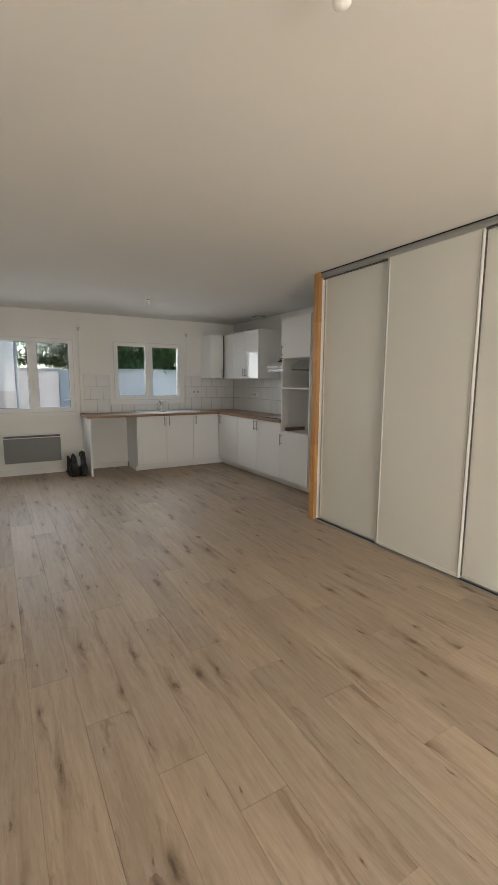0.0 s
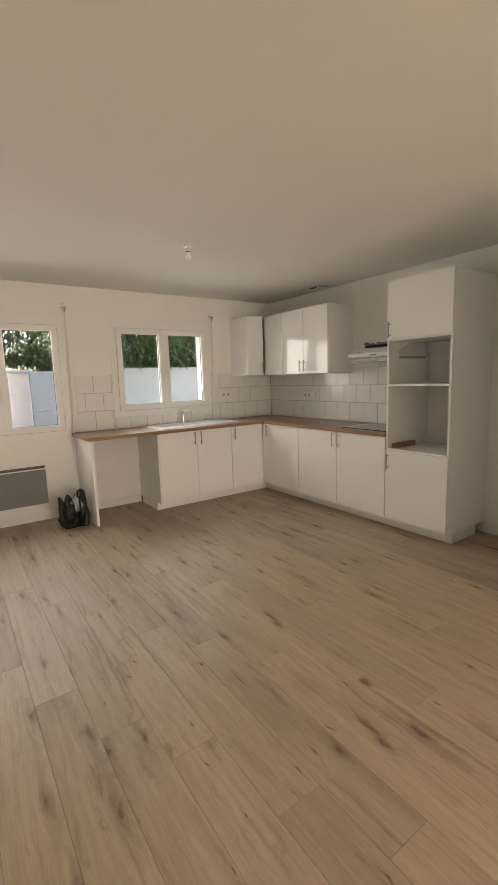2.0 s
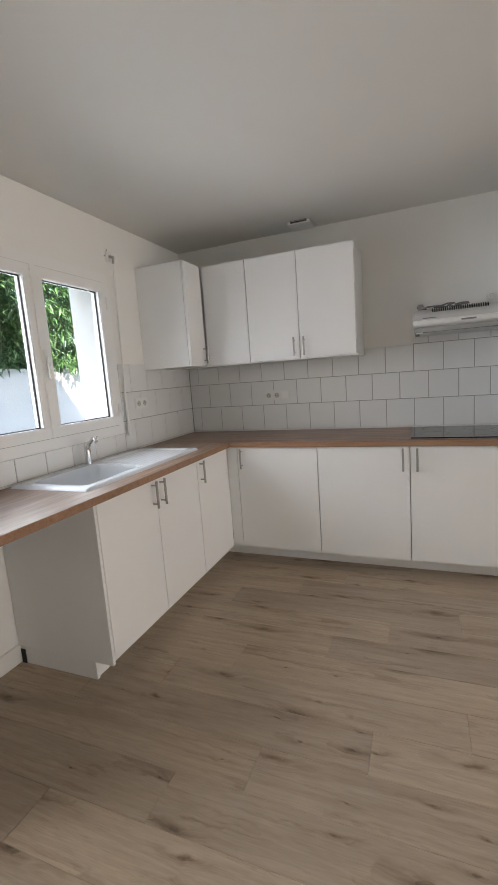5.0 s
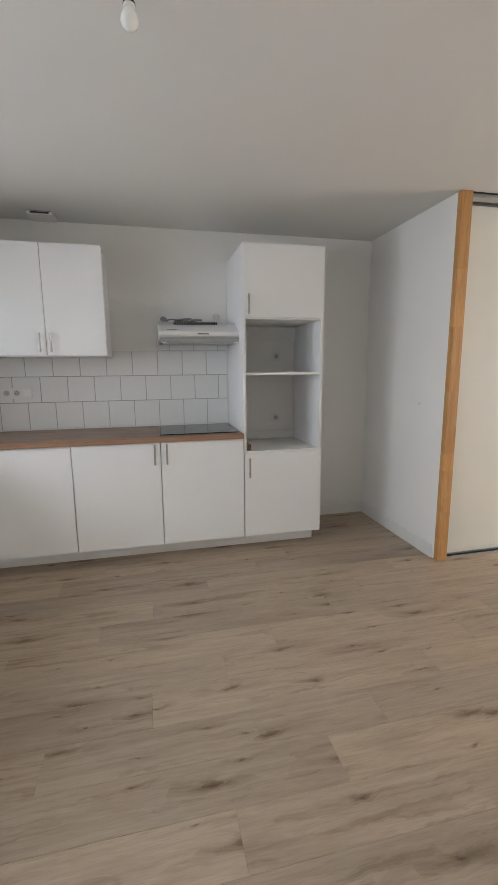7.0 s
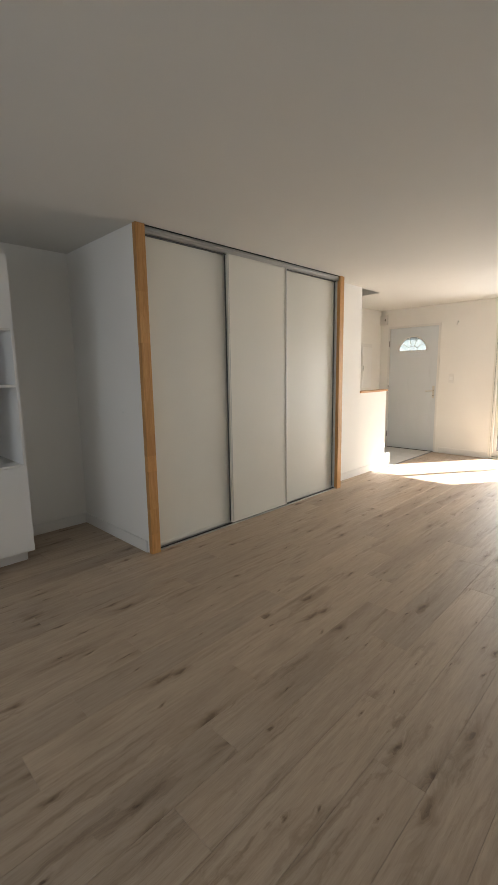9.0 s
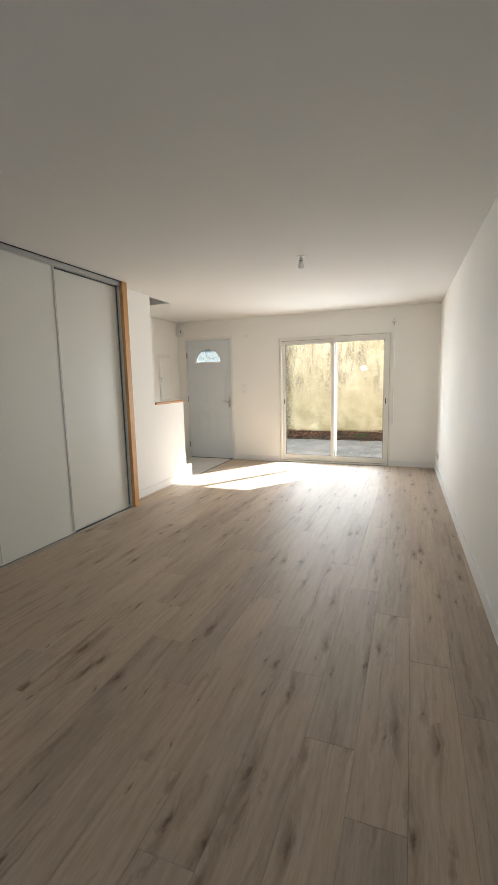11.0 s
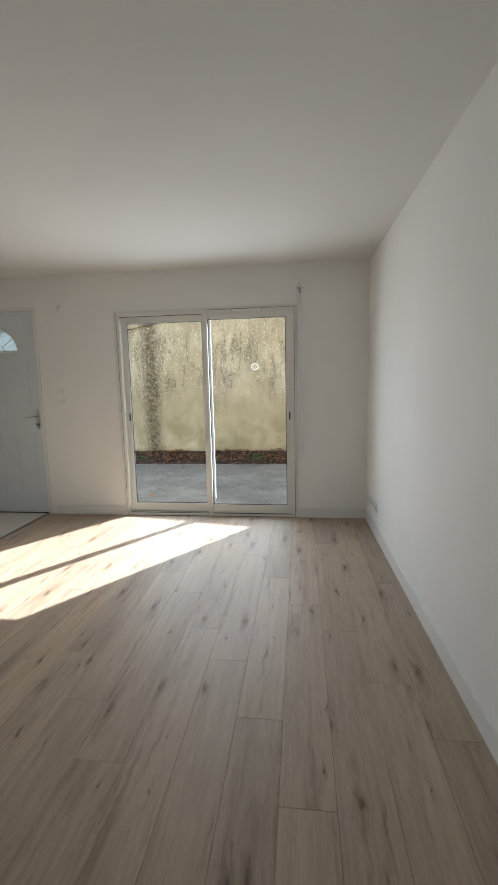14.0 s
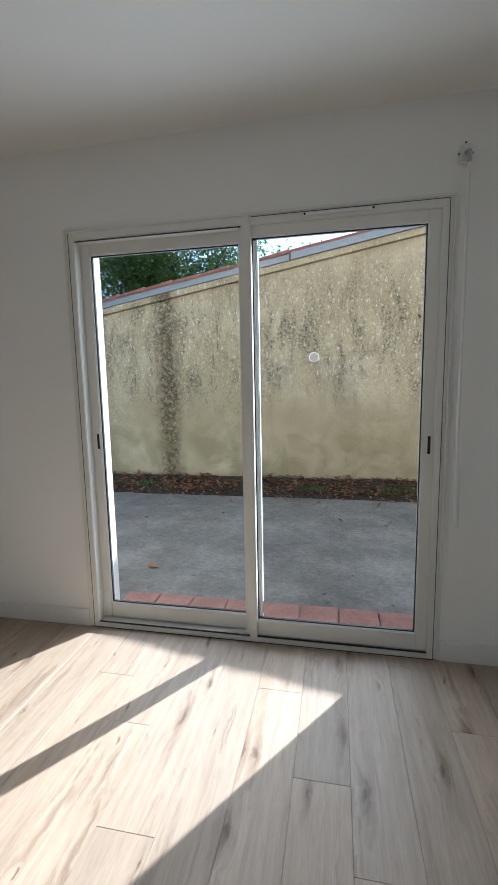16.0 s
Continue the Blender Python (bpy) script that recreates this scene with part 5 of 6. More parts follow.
solid("floor_entrance_bed", bx(0.115, XE, YS, -4.0, -0.010, -0.004), M_GROUT, (0.6, -4.8, 0), kind="structure", smooth=False)

# ---------- patio door ----------
pd = tagged(thing("patio_door", (-1.68, YS, 0), "", ""), kind="structure")
PX0, PX1, PZ = PATIO
bm = bmesh.new()
yo, yi = YS - 0.085, YS + 0.010
fw = 0.042
box(bm, PX0, PX0 + fw, yo, yi, 0.0, PZ, bev=0.003)
box(bm, PX1 - fw, PX1, yo, yi, 0.0, PZ, bev=0.003)
box(bm, PX0 + fw, PX1 - fw, yo, yi, PZ - fw, PZ, bev=0.003)
box(bm, PX0 + fw, PX1 - fw, yo, yi, 0.0, 0.030, bev=0.003)
part("frame_profile", bm, M_ALU_W, pd)
bm = bmesh.new()
o = 0.014
box(bm, PX0 - o, PX1 + o, YS, YS + 0.011, PZ, PZ + o, bev=0.002)
box(bm, PX0 - o, PX0, YS, YS + 0.011, 0, PZ, bev=0.002)
box(bm, PX1, PX1 + o, YS, YS + 0.011, 0, PZ, bev=0.002)
part("architrave", bm, M_ALU_W, pd)


def patio_sash(a, b, y0, y1, z0, z1, lock_x):
    bm = bmesh.new()
    s = 0.062
    box(bm, a, a + s, y0, y1, z0, z1, bev=0.004)
    box(bm, b - s, b, y0, y1, z0, z1, bev=0.004)
    box(bm, a + s, b - s, y0, y1, z1 - s, z1, bev=0.004)
    box(bm, a + s, b - s, y0, y1, z0, z0 + 0.085, bev=0.004)
    sash = part("sash", bm, M_ALU_W, pd)
    bm = bmesh.new()
    g = 0.006
    ym = (y0 + y1) / 2
    box(bm, a + s, b - s, ym - 0.006, ym + 0.006, z1 - s - g, z1 - s)
    box(bm, a + s, b - s, ym - 0.006, ym + 0.006, z0 + 0.085, z0 + 0.085 + g)
    box(bm, a + s, a + s + g, ym - 0.006, ym + 0.006, z0 + 0.085 + g, z1 - s - g)
    box(bm, b - s - g, b - s, ym - 0.006, ym + 0.006, z0 + 0.085 + g, z1 - s - g)
    part("gasket", bm, M_BLACK, sash, "dark glazing gasket")
    p = part("pane", bx(a + s, b - s, ym - 0.002, ym + 0.002, z0 + 0.085, z1 - s), M_GLASS, sash)
    p.visible_shadow = False
    lk = part("flush_pull", bx(lock_x - 0.011, lock_x + 0.011, y1, y1 + 0.004, 0.96, 1.09, bev=0.0015), M_ALU_W, sash)
    part("lock_slot", bx(lock_x - 0.006, lock_x + 0.006, y1 + 0.0042, y1 + 0.006, 0.985, 1.065), M_DARK, lk)
    return sash


patio_sash(-1.735, PX1 - fw + 0.01, YS - 0.078, YS - 0.044, 0.034, PZ - 0.036, -0.868)
sw = patio_sash(PX0 + fw - 0.01, -1.655, YS - 0.036, YS - 0.002, 0.034, PZ - 0.03, -2.508)
for xa, ya, yb in ((-1.7375, YS - 0.074, YS - 0.048), (-1.7195, YS - 0.0165, YS - 0.005)):
    part("glazing_bead", bx(xa, xa + 0.002, ya, yb, 0.13, PZ - 0.11), M_POLISH, pd, "polished aluminium glazing bead")
part("interlock", bx(-1.717, -1.677, YS - 0.0015, YS + 0.022, 0.028, PZ + 0.004, bev=0.006), M_ALU_W, pd)
for xa, xb, za, zb in ((PX1 - 0.015, PX1 - 0.012, 0.0, PZ - 0.004), (PX0 + 0.012, PX0 + 0.015, 0.0, PZ - 0.004), (PX0 + 0.0155, -1.72, PZ - 0.008, PZ - 0.005)):
    part("seal", bx(xa, xb, YS + 0.0095, YS + 0.0118, za, zb), M_SEAL, pd, "dark weather seal")
part("seal", bx(-1.67, PX1 - fw - 0.003, YS + 0.002, YS + 0.0112, PZ - fw - 0.003, PZ - fw), M_BLACK, pd, "dark weather seal")
part("seal", bx(PX0 + fw, PX1 - fw, YS + 0.0005, YS + 0.0112, 0.0305, 0.0335), M_BLACK, pd, "dark weather seal")
part("seal", bx(PX0, PX1, YS + 0.0102, YS + 0.0125, 0.0005, 0.0035), M_BLACK, pd, "dark joint at the floor")
part("trickle_vent", bx(-2.26, -1.95, YS + 0.0105, YS + 0.020, PZ - 0.026, PZ - 0.014, bev=0.002), M_PVC, pd)
bm = bmesh.new()
for x in (-2.25, -1.96):
    cyl(bm, (x, YS + 0.0202, PZ - 0.02), (x, YS + 0.022, PZ - 0.02), 0.005, n=8)
part("vent_screw", bm, M_DARK, pd)

# ---------- outdoors ----------
def ground():
    bm = bmesh.new()
    prof = [(-600, 0.0), (-9.4, 0.0), (-8.5, -0.005), (-7.0, -0.02), (-5.95, -0.035), (-5.90, -0.14), (4.10, -0.14), (4.15, -0.14), (600, -0.14)]
    xs = [-600, -12, -4, 0, 4, 12, 600]
    vs = [[bm.verts.new((x, y, z)) for y, z in prof] for x in xs]
    for i in range(len(xs) - 1):
        for j in range(len(prof) - 1):
            bm.faces.new((vs[i][j], vs[i + 1][j], vs[i + 1][j + 1], vs[i][j + 1]))
    return bm


solid("ground", ground(), M_CONC, (0, 0, 0), kind="structure", smooth=False)
sill = tagged(solid("patio_outer_sill", bx(PATIO[0] - 0.05, PATIO[1] + 0.05, YS - TH - 0.12, YS - 0.121, -0.14, -0.026), M_CONC, (-1.7, YS - 0.3, 0), smooth=False), kind="structure")
for i in range(8):
    xa = PATIO[0] + 0.003 + i * 0.2225
    part("sill_tile", bx(xa, xa + 0.216, YS - TH - 0.125, YS - 0.122, -0.0255, -0.010 + 0.001 * (i % 3), bev=0.004), M_BRICK, sill)

# lean-to behind the yard: a stained wall under a sloping verge
WYS = -8.85


def verge(x):
    return 2.342 - 0.1735 * (x - 0.84)


shed = thing("outbuilding", (-2.0, WYS, 0.1), "old outbuilding with stained yellow render and a sloping tiled roof", "outbuilding")
XA, XB = -9.0, 4.5
bm = bmesh.new()
prism(bm, [(XA, -0.1), (XB, -0.1), (XB, verge(XB) - 0.12), (XA, verge(XA) - 0.12)], 'y', WYS - 5.0, WYS)
part("wall", bm, M_OLD, shed, "stained yellow render", smooth=False)
bm = bmesh.new()
prism(bm, [(XA, verge(XA) - 0.115), (XB, verge(XB) - 0.115), (XB, verge(XB) - 0.045), (XA, verge(XA) - 0.045)], 'y', WYS - 5.0, WYS + 0.05)
part("mortar_fillet", bm, M_OLD, shed, smooth=False)
bm = bmesh.new()
prism(bm, [(XA, verge(XA) - 0.043), (-1.58, verge(-1.58) - 0.043), (-1.58, verge(-1.58) + 0.035), (XA, verge(XA) + 0.035)], 'y', WYS + 0.055, WYS + 0.085)
part("flashing", bm, M_ZINC, shed, "zinc verge flashing")
bm = bmesh.new()
prism(bm, [(-1.56, verge(-1.56) - 0.040), (XB, verge(XB) - 0.040), (XB, verge(XB) + 0.030), (-1.56, verge(-1.56) + 0.030)], 'y', WYS - 0.02, WYS + 0.065)
part("flashing", bm, M_ZINC, shed, "zinc verge flashing")
roof = part("roof", prism(bmesh.new(), [(XA, verge(XA) - 0.042), (XB, verge(XB) - 0.042), (XB, verge(XB) + 0.02), (XA, verge(XA) + 0.02)], 'y', WYS - 5.2, WYS + 0.045), M_RTILE, shed, smooth=False)
bm = bmesh.new()
n = 10
a = math.atan(0.173)
for yy in (0,):
    prev = None
    rings = []
    for s_, r in ((-0.19, 0.085), (0.19, 0.072)):
        outer = [bm.verts.new((s_ * math.cos(a) - math.sin(a) * r * 0, r * math.cos(math.pi * k / n), -s_ * math.sin(a) + 0.75 * r * math.sin(math.pi * k / n))) for k in range(n + 1)]
        inner = [bm.verts.new((s_ * math.cos(a), (r - 0.014) * math.cos(math.pi * k / n), -s_ * math.sin(a) + 0.75 * (r - 0.014) * math.sin(math.pi * k / n))) for k in range(n + 1)]
        rings.append((outer, inner))
    (o0, i0), (o1, i1) = rings
    for k in range(n):
        bm.faces.new((o0[k], o0[k + 1], o1[k + 1], o1[k]))
        bm.faces.new((i0[k + 1], i0[k], i1[k], i1[k + 1]))
        bm.faces.new((o0[k], i0[k], i0[k + 1], o0[k + 1]))
        bm.faces.new((o1[k + 1], i1[k + 1], i1[k], o1[k]))
TILE_ME = mesh_of("roof_tile", bm, M_RTILE, (0, 0, 0), False)
for row in range(3):
    for i in range(22):
        x = 2.6 - 0.36 * i
        ob = new("roof_tile", TILE_ME)
        ob.parent = roof
        ob.location = Vector((x, WYS + 0.0 - 0.19 * row, verge(x) + 0.022 + 0.012 * random.random())) - ORIGIN[roof]
        ob.rotation_euler = (0, radians(random.uniform(-1.5, 1.5)), radians(random.uniform(-2, 2)))
vg = lathe(bmesh.new(), [(0.0, 0.0), (0.062, 0.0), (0.062, 0.014), (0.052, 0.018), (0.050, 0.010), (0.0, 0.010)][1:5], (0, 0, 0), 28)
v = solid("air_vent", vg, M_TRIM, (0, 0, 0), "round white air vent set in the stained wall", "vent")
v.matrix_world = pose(-1.84, WYS, 1.615, -90, 0, 0)
v2 = solid("vent_cover", lathe(bmesh.new(), [(0.049, 0.0), (0.049, 0.012), (0.0, 0.012)], (0, 0, 0), 24), M_VENT, (0, 0, 0), "slotted cover inside the air vent", "vent")
v2.matrix_world = pose(-1.84, WYS, 1.615, -90, 0, 0)
hk2 = thing("wall_hook", (-3.01, WYS, 2.02), "rusty iron hook in the outbuilding wall", "hook")
bm = bmesh.new()
cyl(bm, (-3.01, WYS, 2.02), (-3.01, WYS + 0.07, 2.02), 0.009, n=8)
cyl(bm, (-3.01, WYS + 0.07, 2.02), (-2.98, WYS + 0.07, 2.045), 0.008, n=8)
part("shank", bm, M_BARK, hk2)

# soil strip with fallen leaves at the foot of the wall
bm = bmesh.new()
nx = 60
vs = []
for i in range(nx + 1):
    x = -5.0 + 8.0 * i / nx
    col = []
    for j in range(5):
        y = -8.46 - 0.097 * j + (0.02 * noise.noise(Vector((x * 3, j, 0))) if j < 4 else 0)
        h = (-0.02, 0.05, 0.105, 0.14, 0.155)[j] + 0.02 * noise.noise(Vector((x * 2.1, j * 0.7, 4)))
        col.append(bm.verts.new((x, y, h)))
    vs.append(col)
for i in range(nx):
    for j in range(4):
        bm.faces.new((vs[i][j], vs[i][j + 1], vs[i + 1][j + 1], vs[i + 1][j]))
bmesh.ops.recalc_face_normals(bm, faces=bm.faces[:])
solid("soil_strip", bm, M_EARTH, (-1, -8.2, 0.1), kind="structure")


def blade(bm, c, d, up, ln, w):
    """One folded leaf of four triangles."""
    d, up = d.normalized(), up.normalized()
    s = d.cross(up)
    if s.length < 1e-3:
        s = Vector((1, 0, 0))
    s.normalize()
    nrm = s.cross(d)
    a, b = bm.verts.new(c), bm.verts.new(c + d * ln)
    m1, m2 = bm.verts.new(c + d * ln * 0.45 + s * w / 2 + nrm * w * 0.18), bm.verts.new(c + d * ln * 0.45 - s * w / 2 + nrm * w * 0.18)
    mid = bm.verts.new(c + d * ln * 0.5)
    for f in ((a, mid, m1), (m1, mid, b), (a, m2, mid), (m2, b, mid)):
        bm.faces.new(f)


rng = random.Random(4)
bm = bmesh.new()
for i in range(2600):
    x, v_ = rng.uniform(-4.6, 2.4), rng.random()
    y = -8.46 - 0.37 * v_ + (rng.gauss(0, 0.03) if v_ < 0.15 else 0)
    if rng.random() < 0.03:
        y = rng.uniform(-8.4, -7.5)
    z = 0.0 + 0.165 * max(0.0, (-8.46 - y) / 0.37) ** 0.75 + rng.uniform(0.004, 0.03)
    if y > -8.46:
        z = -0.005 + (y + 8.5) * -0.011 + 0.008
    d = Vector((rng.uniform(-1, 1), rng.uniform(-1, 1), rng.uniform(-0.25, 0.35)))
    blade(bm, Vector((x, y, z)), d, Vector((rng.uniform(-0.5, 0.5), rng.uniform(-0.5, 0.5), 1)), rng.uniform(0.04, 0.09), rng.uniform(0.02, 0.045))
solid("fallen_leaves", bm, M_DRY, (-1, -8.2, 0.1), "brown dry leaves heaped along the foot of the wall", "fallen leaves", kind="stuff", smooth=False)
bm = bmesh.new()
for i in range(160):
    cx = rng.choice((-1.85, -2.7, -2.95, 0.2)) + rng.gauss(0, 0.07)
    blade(bm, Vector((cx, -8.56 + rng.gauss(0, 0.05), 0.07)), Vector((rng.uniform(-0.6, 0.6), rng.uniform(-0.3, 0.6), 1)), Vector((0, 1, 0.2)), rng.uniform(0.04, 0.10), 0.012)
solid("weeds", bm, M_LEAF, (-1, -8.1, 0.17), "small green weeds among the dry leaves", "weeds", kind="stuff", smooth=False)
sl = solid("single_leaf", bx(0, 0.07, 0, 0.05, 0, 0.004), M_DRY, (0, 0, 0), "single orange leaf lying on the concrete", "leaf")
bm = bmesh.new()
blade(bm, Vector((0, 0, 0)), Vector((1, 0.2, 0.1)), Vector((0, 0.2, 1)), 0.11, 0.06)
sl.data = mesh_of("single_leaf", bm, M_DRY, (0, 0, 0), False)
sl.location = (-0.82, -6.46, -0.02)


def tree(base, height, spread, trunk_r, seed, leaves, size, mat, label):
    """A tapered trunk with limbs, and a crown of many small leaves in uneven clumps."""
    r = random.Random(seed)
    ob = thing("tree", base, label, "tree", "trees")
    b = Vector(base)
    bm = bmesh.new()
    top = b + Vector((0, 0, height * 0.55))
    cyl(bm, b - Vector((0, 0, 0.1)), top, trunk_r, trunk_r * 0.55, n=10)
    tips = []
    for i in range(11):
        ang, el_ = r.uniform(0, 6.28), r.uniform(0.3, 1.2)
        st = b + Vector((0, 0, height * r.uniform(0.25, 0.55)))
        ln = height * r.uniform(0.22, 0.45)
        en = st + Vector((math.cos(ang) * math.cos(el_) * spread * 0.55, math.sin(ang) * math.cos(el_) * spread * 0.55, math.sin(el_) * ln))
        cyl(bm, st, en, trunk_r * 0.4, trunk_r * 0.1, n=7)
        tips.append(en)
        for k in range(3):
            e2 = en + Vector((r.gauss(0, 0.3), r.gauss(0, 0.3), r.gauss(0.2, 0.25))) * spread * 0.55
            cyl(bm, st.lerp(en, 0.6), e2, trunk_r * 0.14, trunk_r * 0.05, n=5)
            tips.append(e2)
    part("trunk", bm, M_BARK, ob)
    bm = bmesh.new()
    for i in range(leaves):
        t_ = r.choice(tips)
        c = t_ + Vector((r.gauss(0, 0.20), r.gauss(0, 0.20), r.gauss(0, 0.16))) * spread * 0.75
        blade(bm, c, Vector((r.uniform(-1, 1), r.uniform(-1, 1), r.uniform(-0.8, 0.3))), Vector((r.uniform(-0.4, 0.4), r.uniform(-0.4, 0.4), 1)), size * r.uniform(0.7, 1.3), size * r.uniform(0.4, 0.6))
    part("crown", bm, mat, ob, smooth=False)
    return ob


tree((1.6, -14.8, 0.1), 6.0, 2.8, 0.16, 11, 26000, 0.12, M_LEAF, "leafy green tree behind the outbuilding roof")
tree((-0.6, -16.2, 0.1), 5.4, 2.4, 0.15, 12, 13000, 0.11, M_LEAF, "second leafy green tree behind the outbuilding")
tree((4.2, -17.0, 0.1), 7.0, 3.2, 0.2, 13, 11000, 0.14, M_LEAF, "large leafy tree farther behind the outbuilding")

# ---------- garden on the kitchen side ----------
GY = 7.1
gw = thing("garden_wall", (-2.6, GY, -0.14), "pale pinkish garden wall with a flat coping", "garden wall", "garden walls")
part("wall", bx(-6.0, -1.52, GY, GY + 0.18, -0.14, 1.62), M_PINK, gw, smooth=False)
part("coping", bx(-6.0, -1.50, GY - 0.04, GY + 0.22, 1.62, 1.69, bev=0.01), M_GWALL, gw)
gw = thing("garden_wall", (1.5, GY, -0.14), "grey-white rendered garden wall below the bamboo", "garden wall", "garden walls")
part("wall", bx(-0.80, 6.0, GY, GY + 0.18, -0.14, 1.66), M_GWALL, gw, smooth=False)
part("coping", bx(-0.80, 6.0, GY - 0.02, GY + 0.20, 1.66, 1.70, bev=0.01), M_GWALL, gw)
gate = thing("garden_gate", (-1.15, GY, -0.14), "grey sheet-metal garden gate between the walls", "gate")
part("gate_leaf", bx(-1.50, -0.82, GY + 0.05, GY + 0.09, -0.08, 1.66, bev=0.004), M_GATE, gate)
for x in (-1.48, -0.86):
    part("gate_post", bx(x - 0.02, x + 0.02, GY + 0.02, GY + 0.12, -0.14, 1.70), M_GATE, gate)
bm = bmesh.new()
cyl(bm, (-1.42, GY + 0.0, 0.98), (-1.25, GY - 0.02, 1.0), 0.012, n=8)
cyl(bm, (-1.42, GY + 0.05, 0.98), (-1.42, GY - 0.0, 0.98), 0.012, n=8)
part("gate_handle", bm, M_CHROME, gate)
nb = thing("neighbour_house", (-4.5, 7.0, -0.14), "white rendered neighbouring house with a grey plinth band", "house")
part("wall", bx(-8.0, -2.42, 5.9, 10.5, 1.22, 5.2), M_RENDER, nb, smooth=False)
part("plinth_band", bx(-8.0, -2.41, 5.89, 10.5, -0.14, 1.219), M_PINK, nb, smooth=False)
part("downpipe", cyl(bmesh.new(), (-2.385, 5.95, -0.14), (-2.385, 5.95, 5.1), 0.03, n=14), M_ZINC, nb, "dark grey downpipe")
part("roof", bx(-8.2, -2.15, 5.6, 10.7, 5.2, 5.35), M_RTILE, nb, smooth=False)


def bamboo(x0, x1, y0, y1, z0, z1, stems, leaves, seed, label):
    r = random.Random(seed)
    ob = thing("bamboo_hedge", ((x0 + x1) / 2, (y0 + y1) / 2, -0.14), label, "bamboo hedge")
    bm = bmesh.new()
    cs = []
    for i in range(stems):
        x, y = r.uniform(x0, x1), r.uniform(y0 + 0.25, y1)
        h = r.uniform(z1 * 0.8, z1 * 1.1)
        lx, ly = r.gauss(0, 0.25), -abs(r.gauss(0.3, 0.3))
        p = Vector((x, y, -0.14))
        for k in range(5):
            q = Vector((x + lx * ((k + 1) / 5) ** 2, y + ly * ((k + 1) / 5) ** 2, -0.14 + h * (k + 1) / 5))
            cyl(bm, p, q, 0.016 * (1 - 0.15 * k), 0.016 * (0.85 - 0.15 * k), n=6)
            if q.z > z0 - 0.3:
                cs += [p.lerp(q, r.random()) for _ in range(3)]
            p = q
    part("canes", bm, M_CANE, ob)
    cs = [c for c in cs if c.z > z0 - 0.05] or cs
    sprays = [c + Vector((r.gauss(0, 0.30), r.gauss(-0.28, 0.26), r.gauss(-0.1, 0.25))) for c in cs for _ in range(3)]
    bm = bmesh.new()
    for i in range(leaves):
        c = r.choice(sprays)
        c = c + Vector((r.gauss(0, 0.09), r.gauss(0, 0.09), r.gauss(0, 0.07)))
        c.y = max(c.y, GY - 0.25)
        if c.z < z0 + 0.12:
            c.z = z0 + 0.12 + abs(r.gauss(0, 0.12))
        blade(bm, c, Vector((r.uniform(-1, 1), r.uniform(-1, 0.4), r.uniform(-1.1, 0.1))), Vector((r.uniform(-0.5, 0.5), r.uniform(-0.5, 0.5), 1)), r.uniform(0.14, 0.25), r.uniform(0.024, 0.04))
    part("leaves", bm, M_BAMB, ob, smooth=False)
    return ob


bamboo(-0.9, 4.2, 7.35, 8.9, 1.60, 4.4, 70, 36000, 21, "dense green bamboo hedge hanging over the garden wall")
bamboo(-3.0, -0.7, 7.6, 8.8, 1.72, 3.8, 34, 6500, 22, "looser bamboo hedge behind the pinkish garden wall")
bamboo(-1.2, 5.0, 9.0, 10.2, 1.60, 5.4, 60, 26000, 23, "tall dark bamboo thicket farther back in the garden")

# ---------- tiles and planks, piece by piece ----------
PW, PL = 0.189, 1.285
solid_tile = {}


def slab_mesh(name, w, d, h, mat, ch):
    """A thin slab with chamfered top edges, centred in plan, its top at zero."""
    bm = bmesh.new()
    lo = [bm.verts.new((sx * w / 2, sy * d / 2, -h)) for sx, sy in ((-1, -1), (1, -1), (1, 1), (-1, 1))]
    md = [bm.verts.new((sx * w / 2, sy * d / 2, -ch)) for sx, sy in ((-1, -1), (1, -1), (1, 1), (-1, 1))]
    hi = [bm.verts.new((sx * (w / 2 - ch), sy * (d / 2 - ch), 0)) for sx, sy in ((-1, -1), (1, -1), (1, 1), (-1, 1))]
    bm.faces.new(hi)
    for a, b in ((lo, md), (md, hi)):
        for i in range(4):
            bm.faces.new((a[i], a[(i + 1) % 4], b[(i + 1) % 4], b[i]))
    return mesh_of(name, bm, mat, (0, 0, 0), False)


def shared(key, w, d, h, mat, ch):
    k = (key, round(w, 3), round(d, 3))
    if k not in solid_tile:
        solid_tile[k] = slab_mesh(key, w, d, h, mat, ch)
    return solid_tile[k]


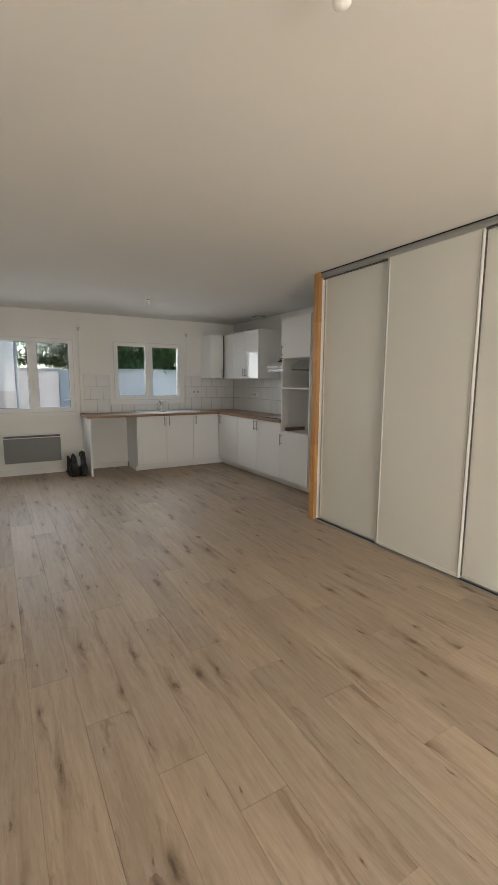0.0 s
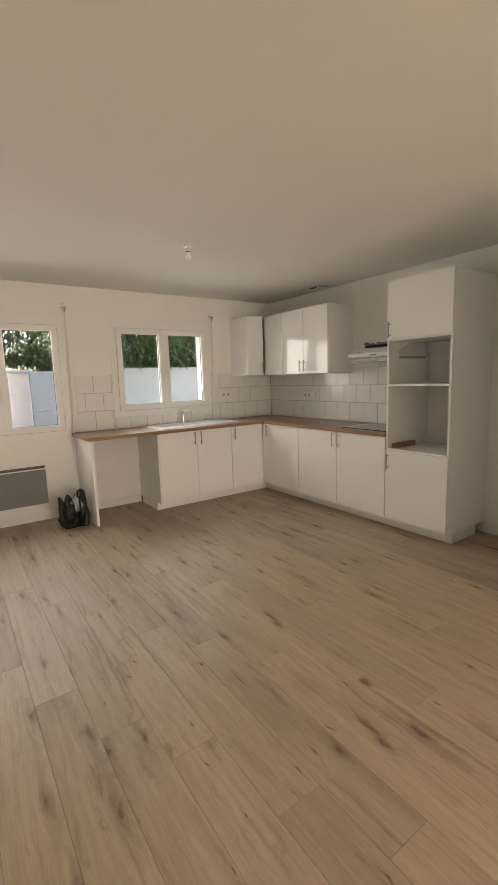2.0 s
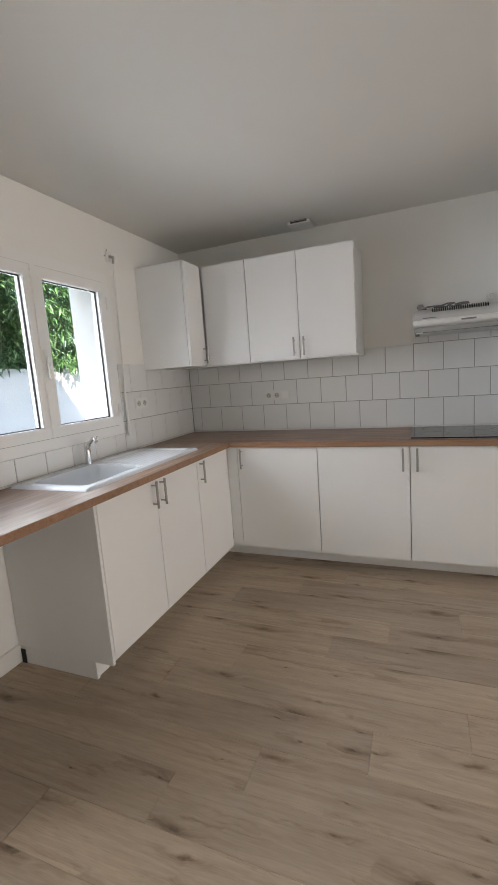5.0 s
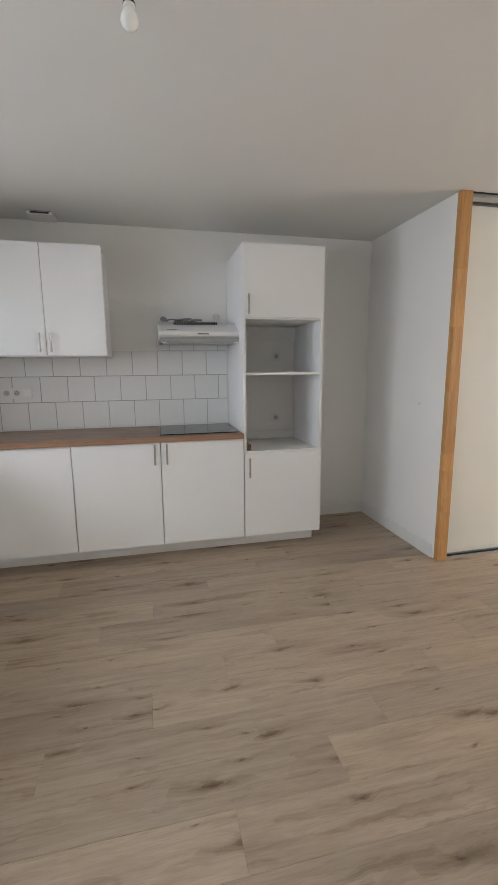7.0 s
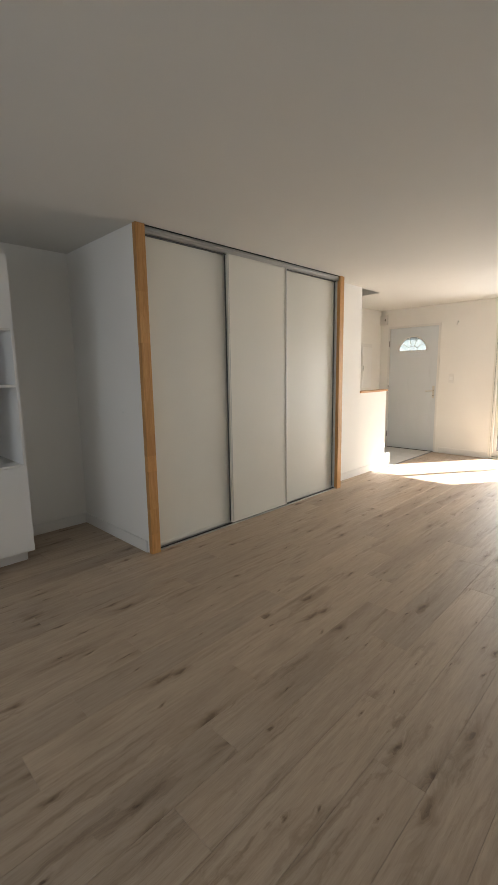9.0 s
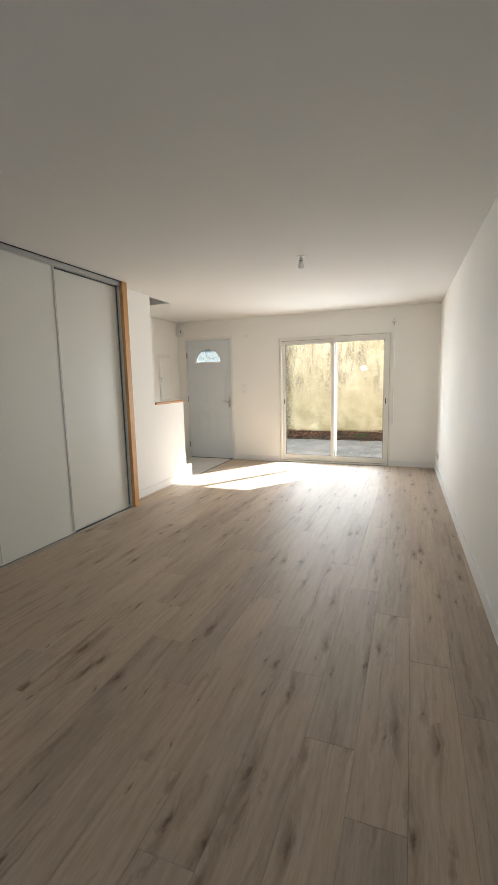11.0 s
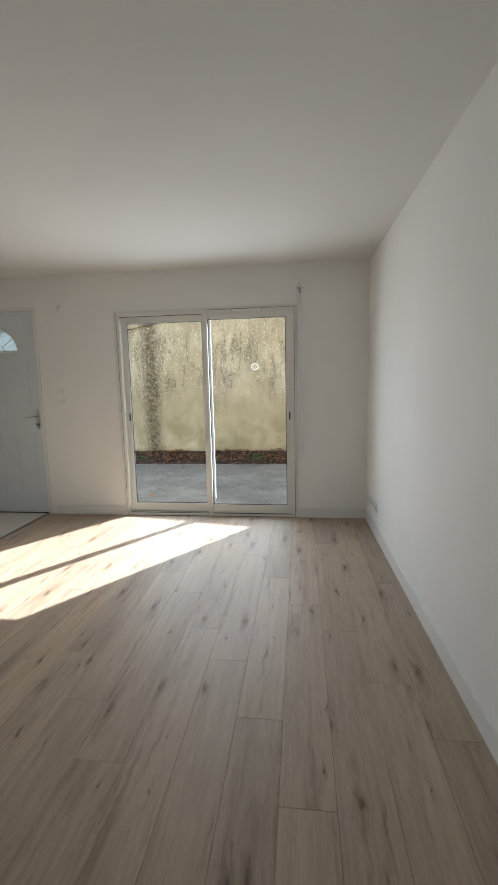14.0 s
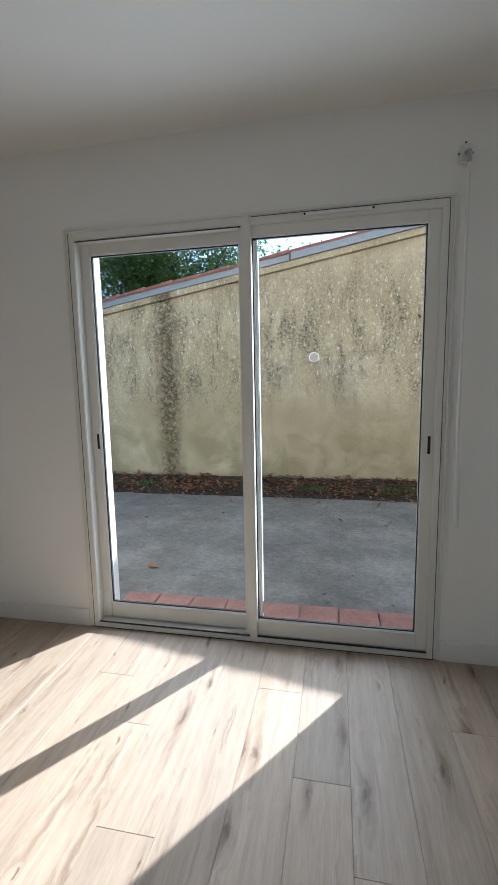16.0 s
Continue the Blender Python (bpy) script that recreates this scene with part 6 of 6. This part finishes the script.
k0 = math.floor((XW + 2.535) / PW)
row = k0
while -2.535 + PW * row < XE:
    xa, xb = max(-2.535 + PW * row, XW), min(-2.535 + PW * (row + 1), XE)
    if xa < 0.085 < xb:
        spans = [(xa, 0.084, YS, -4.03), (xa, min(xb, 0.158), -4.03, -2.60), (xa, xb, -2.60, YN)]
    elif 0.085 <= xa < 0.14:
        spans = [(xa, min(xb, 0.158), -4.03, -2.60), (xa, xb, -2.60, YN)]
    elif xa >= 0.085:
        spans = [(xa, xb, -2.60, YN)]
    else:
        spans = [(xa, xb, YS, YN)]
    for sxa, sxb, y_lo, y_hi in spans:
        if sxb - sxa < 0.02:
            continue
        first = -4.25 - 0.333 * (row - 0) - 0.04 * math.sin(row * 2.4)
        y = y_lo
        nxt = first + PL * math.ceil((y_lo - first) / PL)
        while y < y_hi - 0.01:
            e = min(nxt, y_hi)
            if e - y > 0.02:
                w, d = sxb - sxa - 0.0007, e - y - 0.0007
                piece("plank", shared("plank", w, d, 0.008, M_PLANK, 0.0009), floor, ((sxa + sxb) / 2, (y + e) / 2, 0.0))
            y, nxt = e, nxt + PL
    row += 1

# entrance tiles
for i in range(4):
    for j in range(6):
        xa, xb = 0.118 + 0.302 * i, min(0.118 + 0.302 * i + 0.298, XE - 0.002)
        ya, yb = max(-4.002 - 0.302 * (j + 1), YS + 0.002), -4.004 - 0.302 * j
        if xb - xa < 0.03 or yb - ya < 0.03:
            continue
        piece("floor_tile", shared("floor_tile", xb - xa, yb - ya, 0.006, M_ETILE, 0.0012), floor, ((xa + xb) / 2, (ya + yb) / 2, 0.002))

# splashback tiles: 0.198 m pitch in half bond, on grey beds
TP, TJ = 0.1985, 0.004
ROWS_Z = ((0.911, 1.118), (1.118, 1.316), (1.316, 1.512))
bed = bx(XE - 0.005, XE - 0.0002, 1.368, YN - 0.002, 0.903, 1.5085)
box(bed, XE - 0.005, XE - 0.0002, 1.368, 1.939, 1.509, 1.596)
part("tile_bed", bed, M_GROUT, wall_e, smooth=False)
bed = bx(-1.549, WIN2[0] - 0.038, YN - 0.005, YN - 0.0002, 0.903, 1.5085)
box(bed, WIN2[1] + 0.038, XE - 0.006, YN - 0.005, YN - 0.0002, 0.903, 1.5085)
box(bed, WIN2[0] - 0.0375, WIN2[1] + 0.0375, YN - 0.005, YN - 0.0002, 0.903, WIN2[2] - 0.038)
part("tile_bed", bed, M_GROUT, wall_n, smooth=False)


def tile_run(parent, wall, a, b, z0, z1, phase):
    """A row of tiles from a to b along one wall; cut tiles at the ends."""
    k = math.floor((a - phase) / TP)
    while phase + TP * k < b:
        p, q = max(phase + TP * k, a) + TJ / 2, min(phase + TP * (k + 1), b) - TJ / 2
        k += 1
        if q - p < 0.012:
            continue
        me = shared("tile", q - p, z1 - z0 - TJ, 0.007, M_TILE, 0.0015)
        tilt = radians(random.uniform(-0.25, 0.25))
        if wall == 'E':
            ob = piece("tile", me, parent, (XE - 0.009, (p + q) / 2, (z0 + z1) / 2))
            ob.rotation_euler = Matrix(((0, 0, -1), (-1, 0, 0), (0, 1, 0))).to_euler()
        else:
            ob = piece("tile", me, parent, ((p + q) / 2, YN - 0.009, (z0 + z1) / 2))
            ob.rotation_euler = (radians(90) + tilt, 0, 0)


for i, (z0, z1) in enumerate(ROWS_Z):
    tile_run(wall_e, 'E', 1.364, YN - 0.010, z0, z1, 1.541 if i % 2 == 0 else 1.442)
    tile_run(wall_n, 'N', -1.553, WIN2[0] - 0.034, z0, z1, -1.363 if i % 2 == 0 else -1.462)
    tile_run(wall_n, 'N', WIN2[1] + 0.034, XE - 0.010, z0, z1, 0.257 if i % 2 == 0 else 0.355)
tile_run(wall_e, 'E', 1.364, 1.943, 1.512, 1.60, 1.442)
tile_run(wall_n, 'N', WIN2[0] - 0.032, WIN2[1] + 0.032, 0.911, WIN2[2] - 0.034, -1.363)
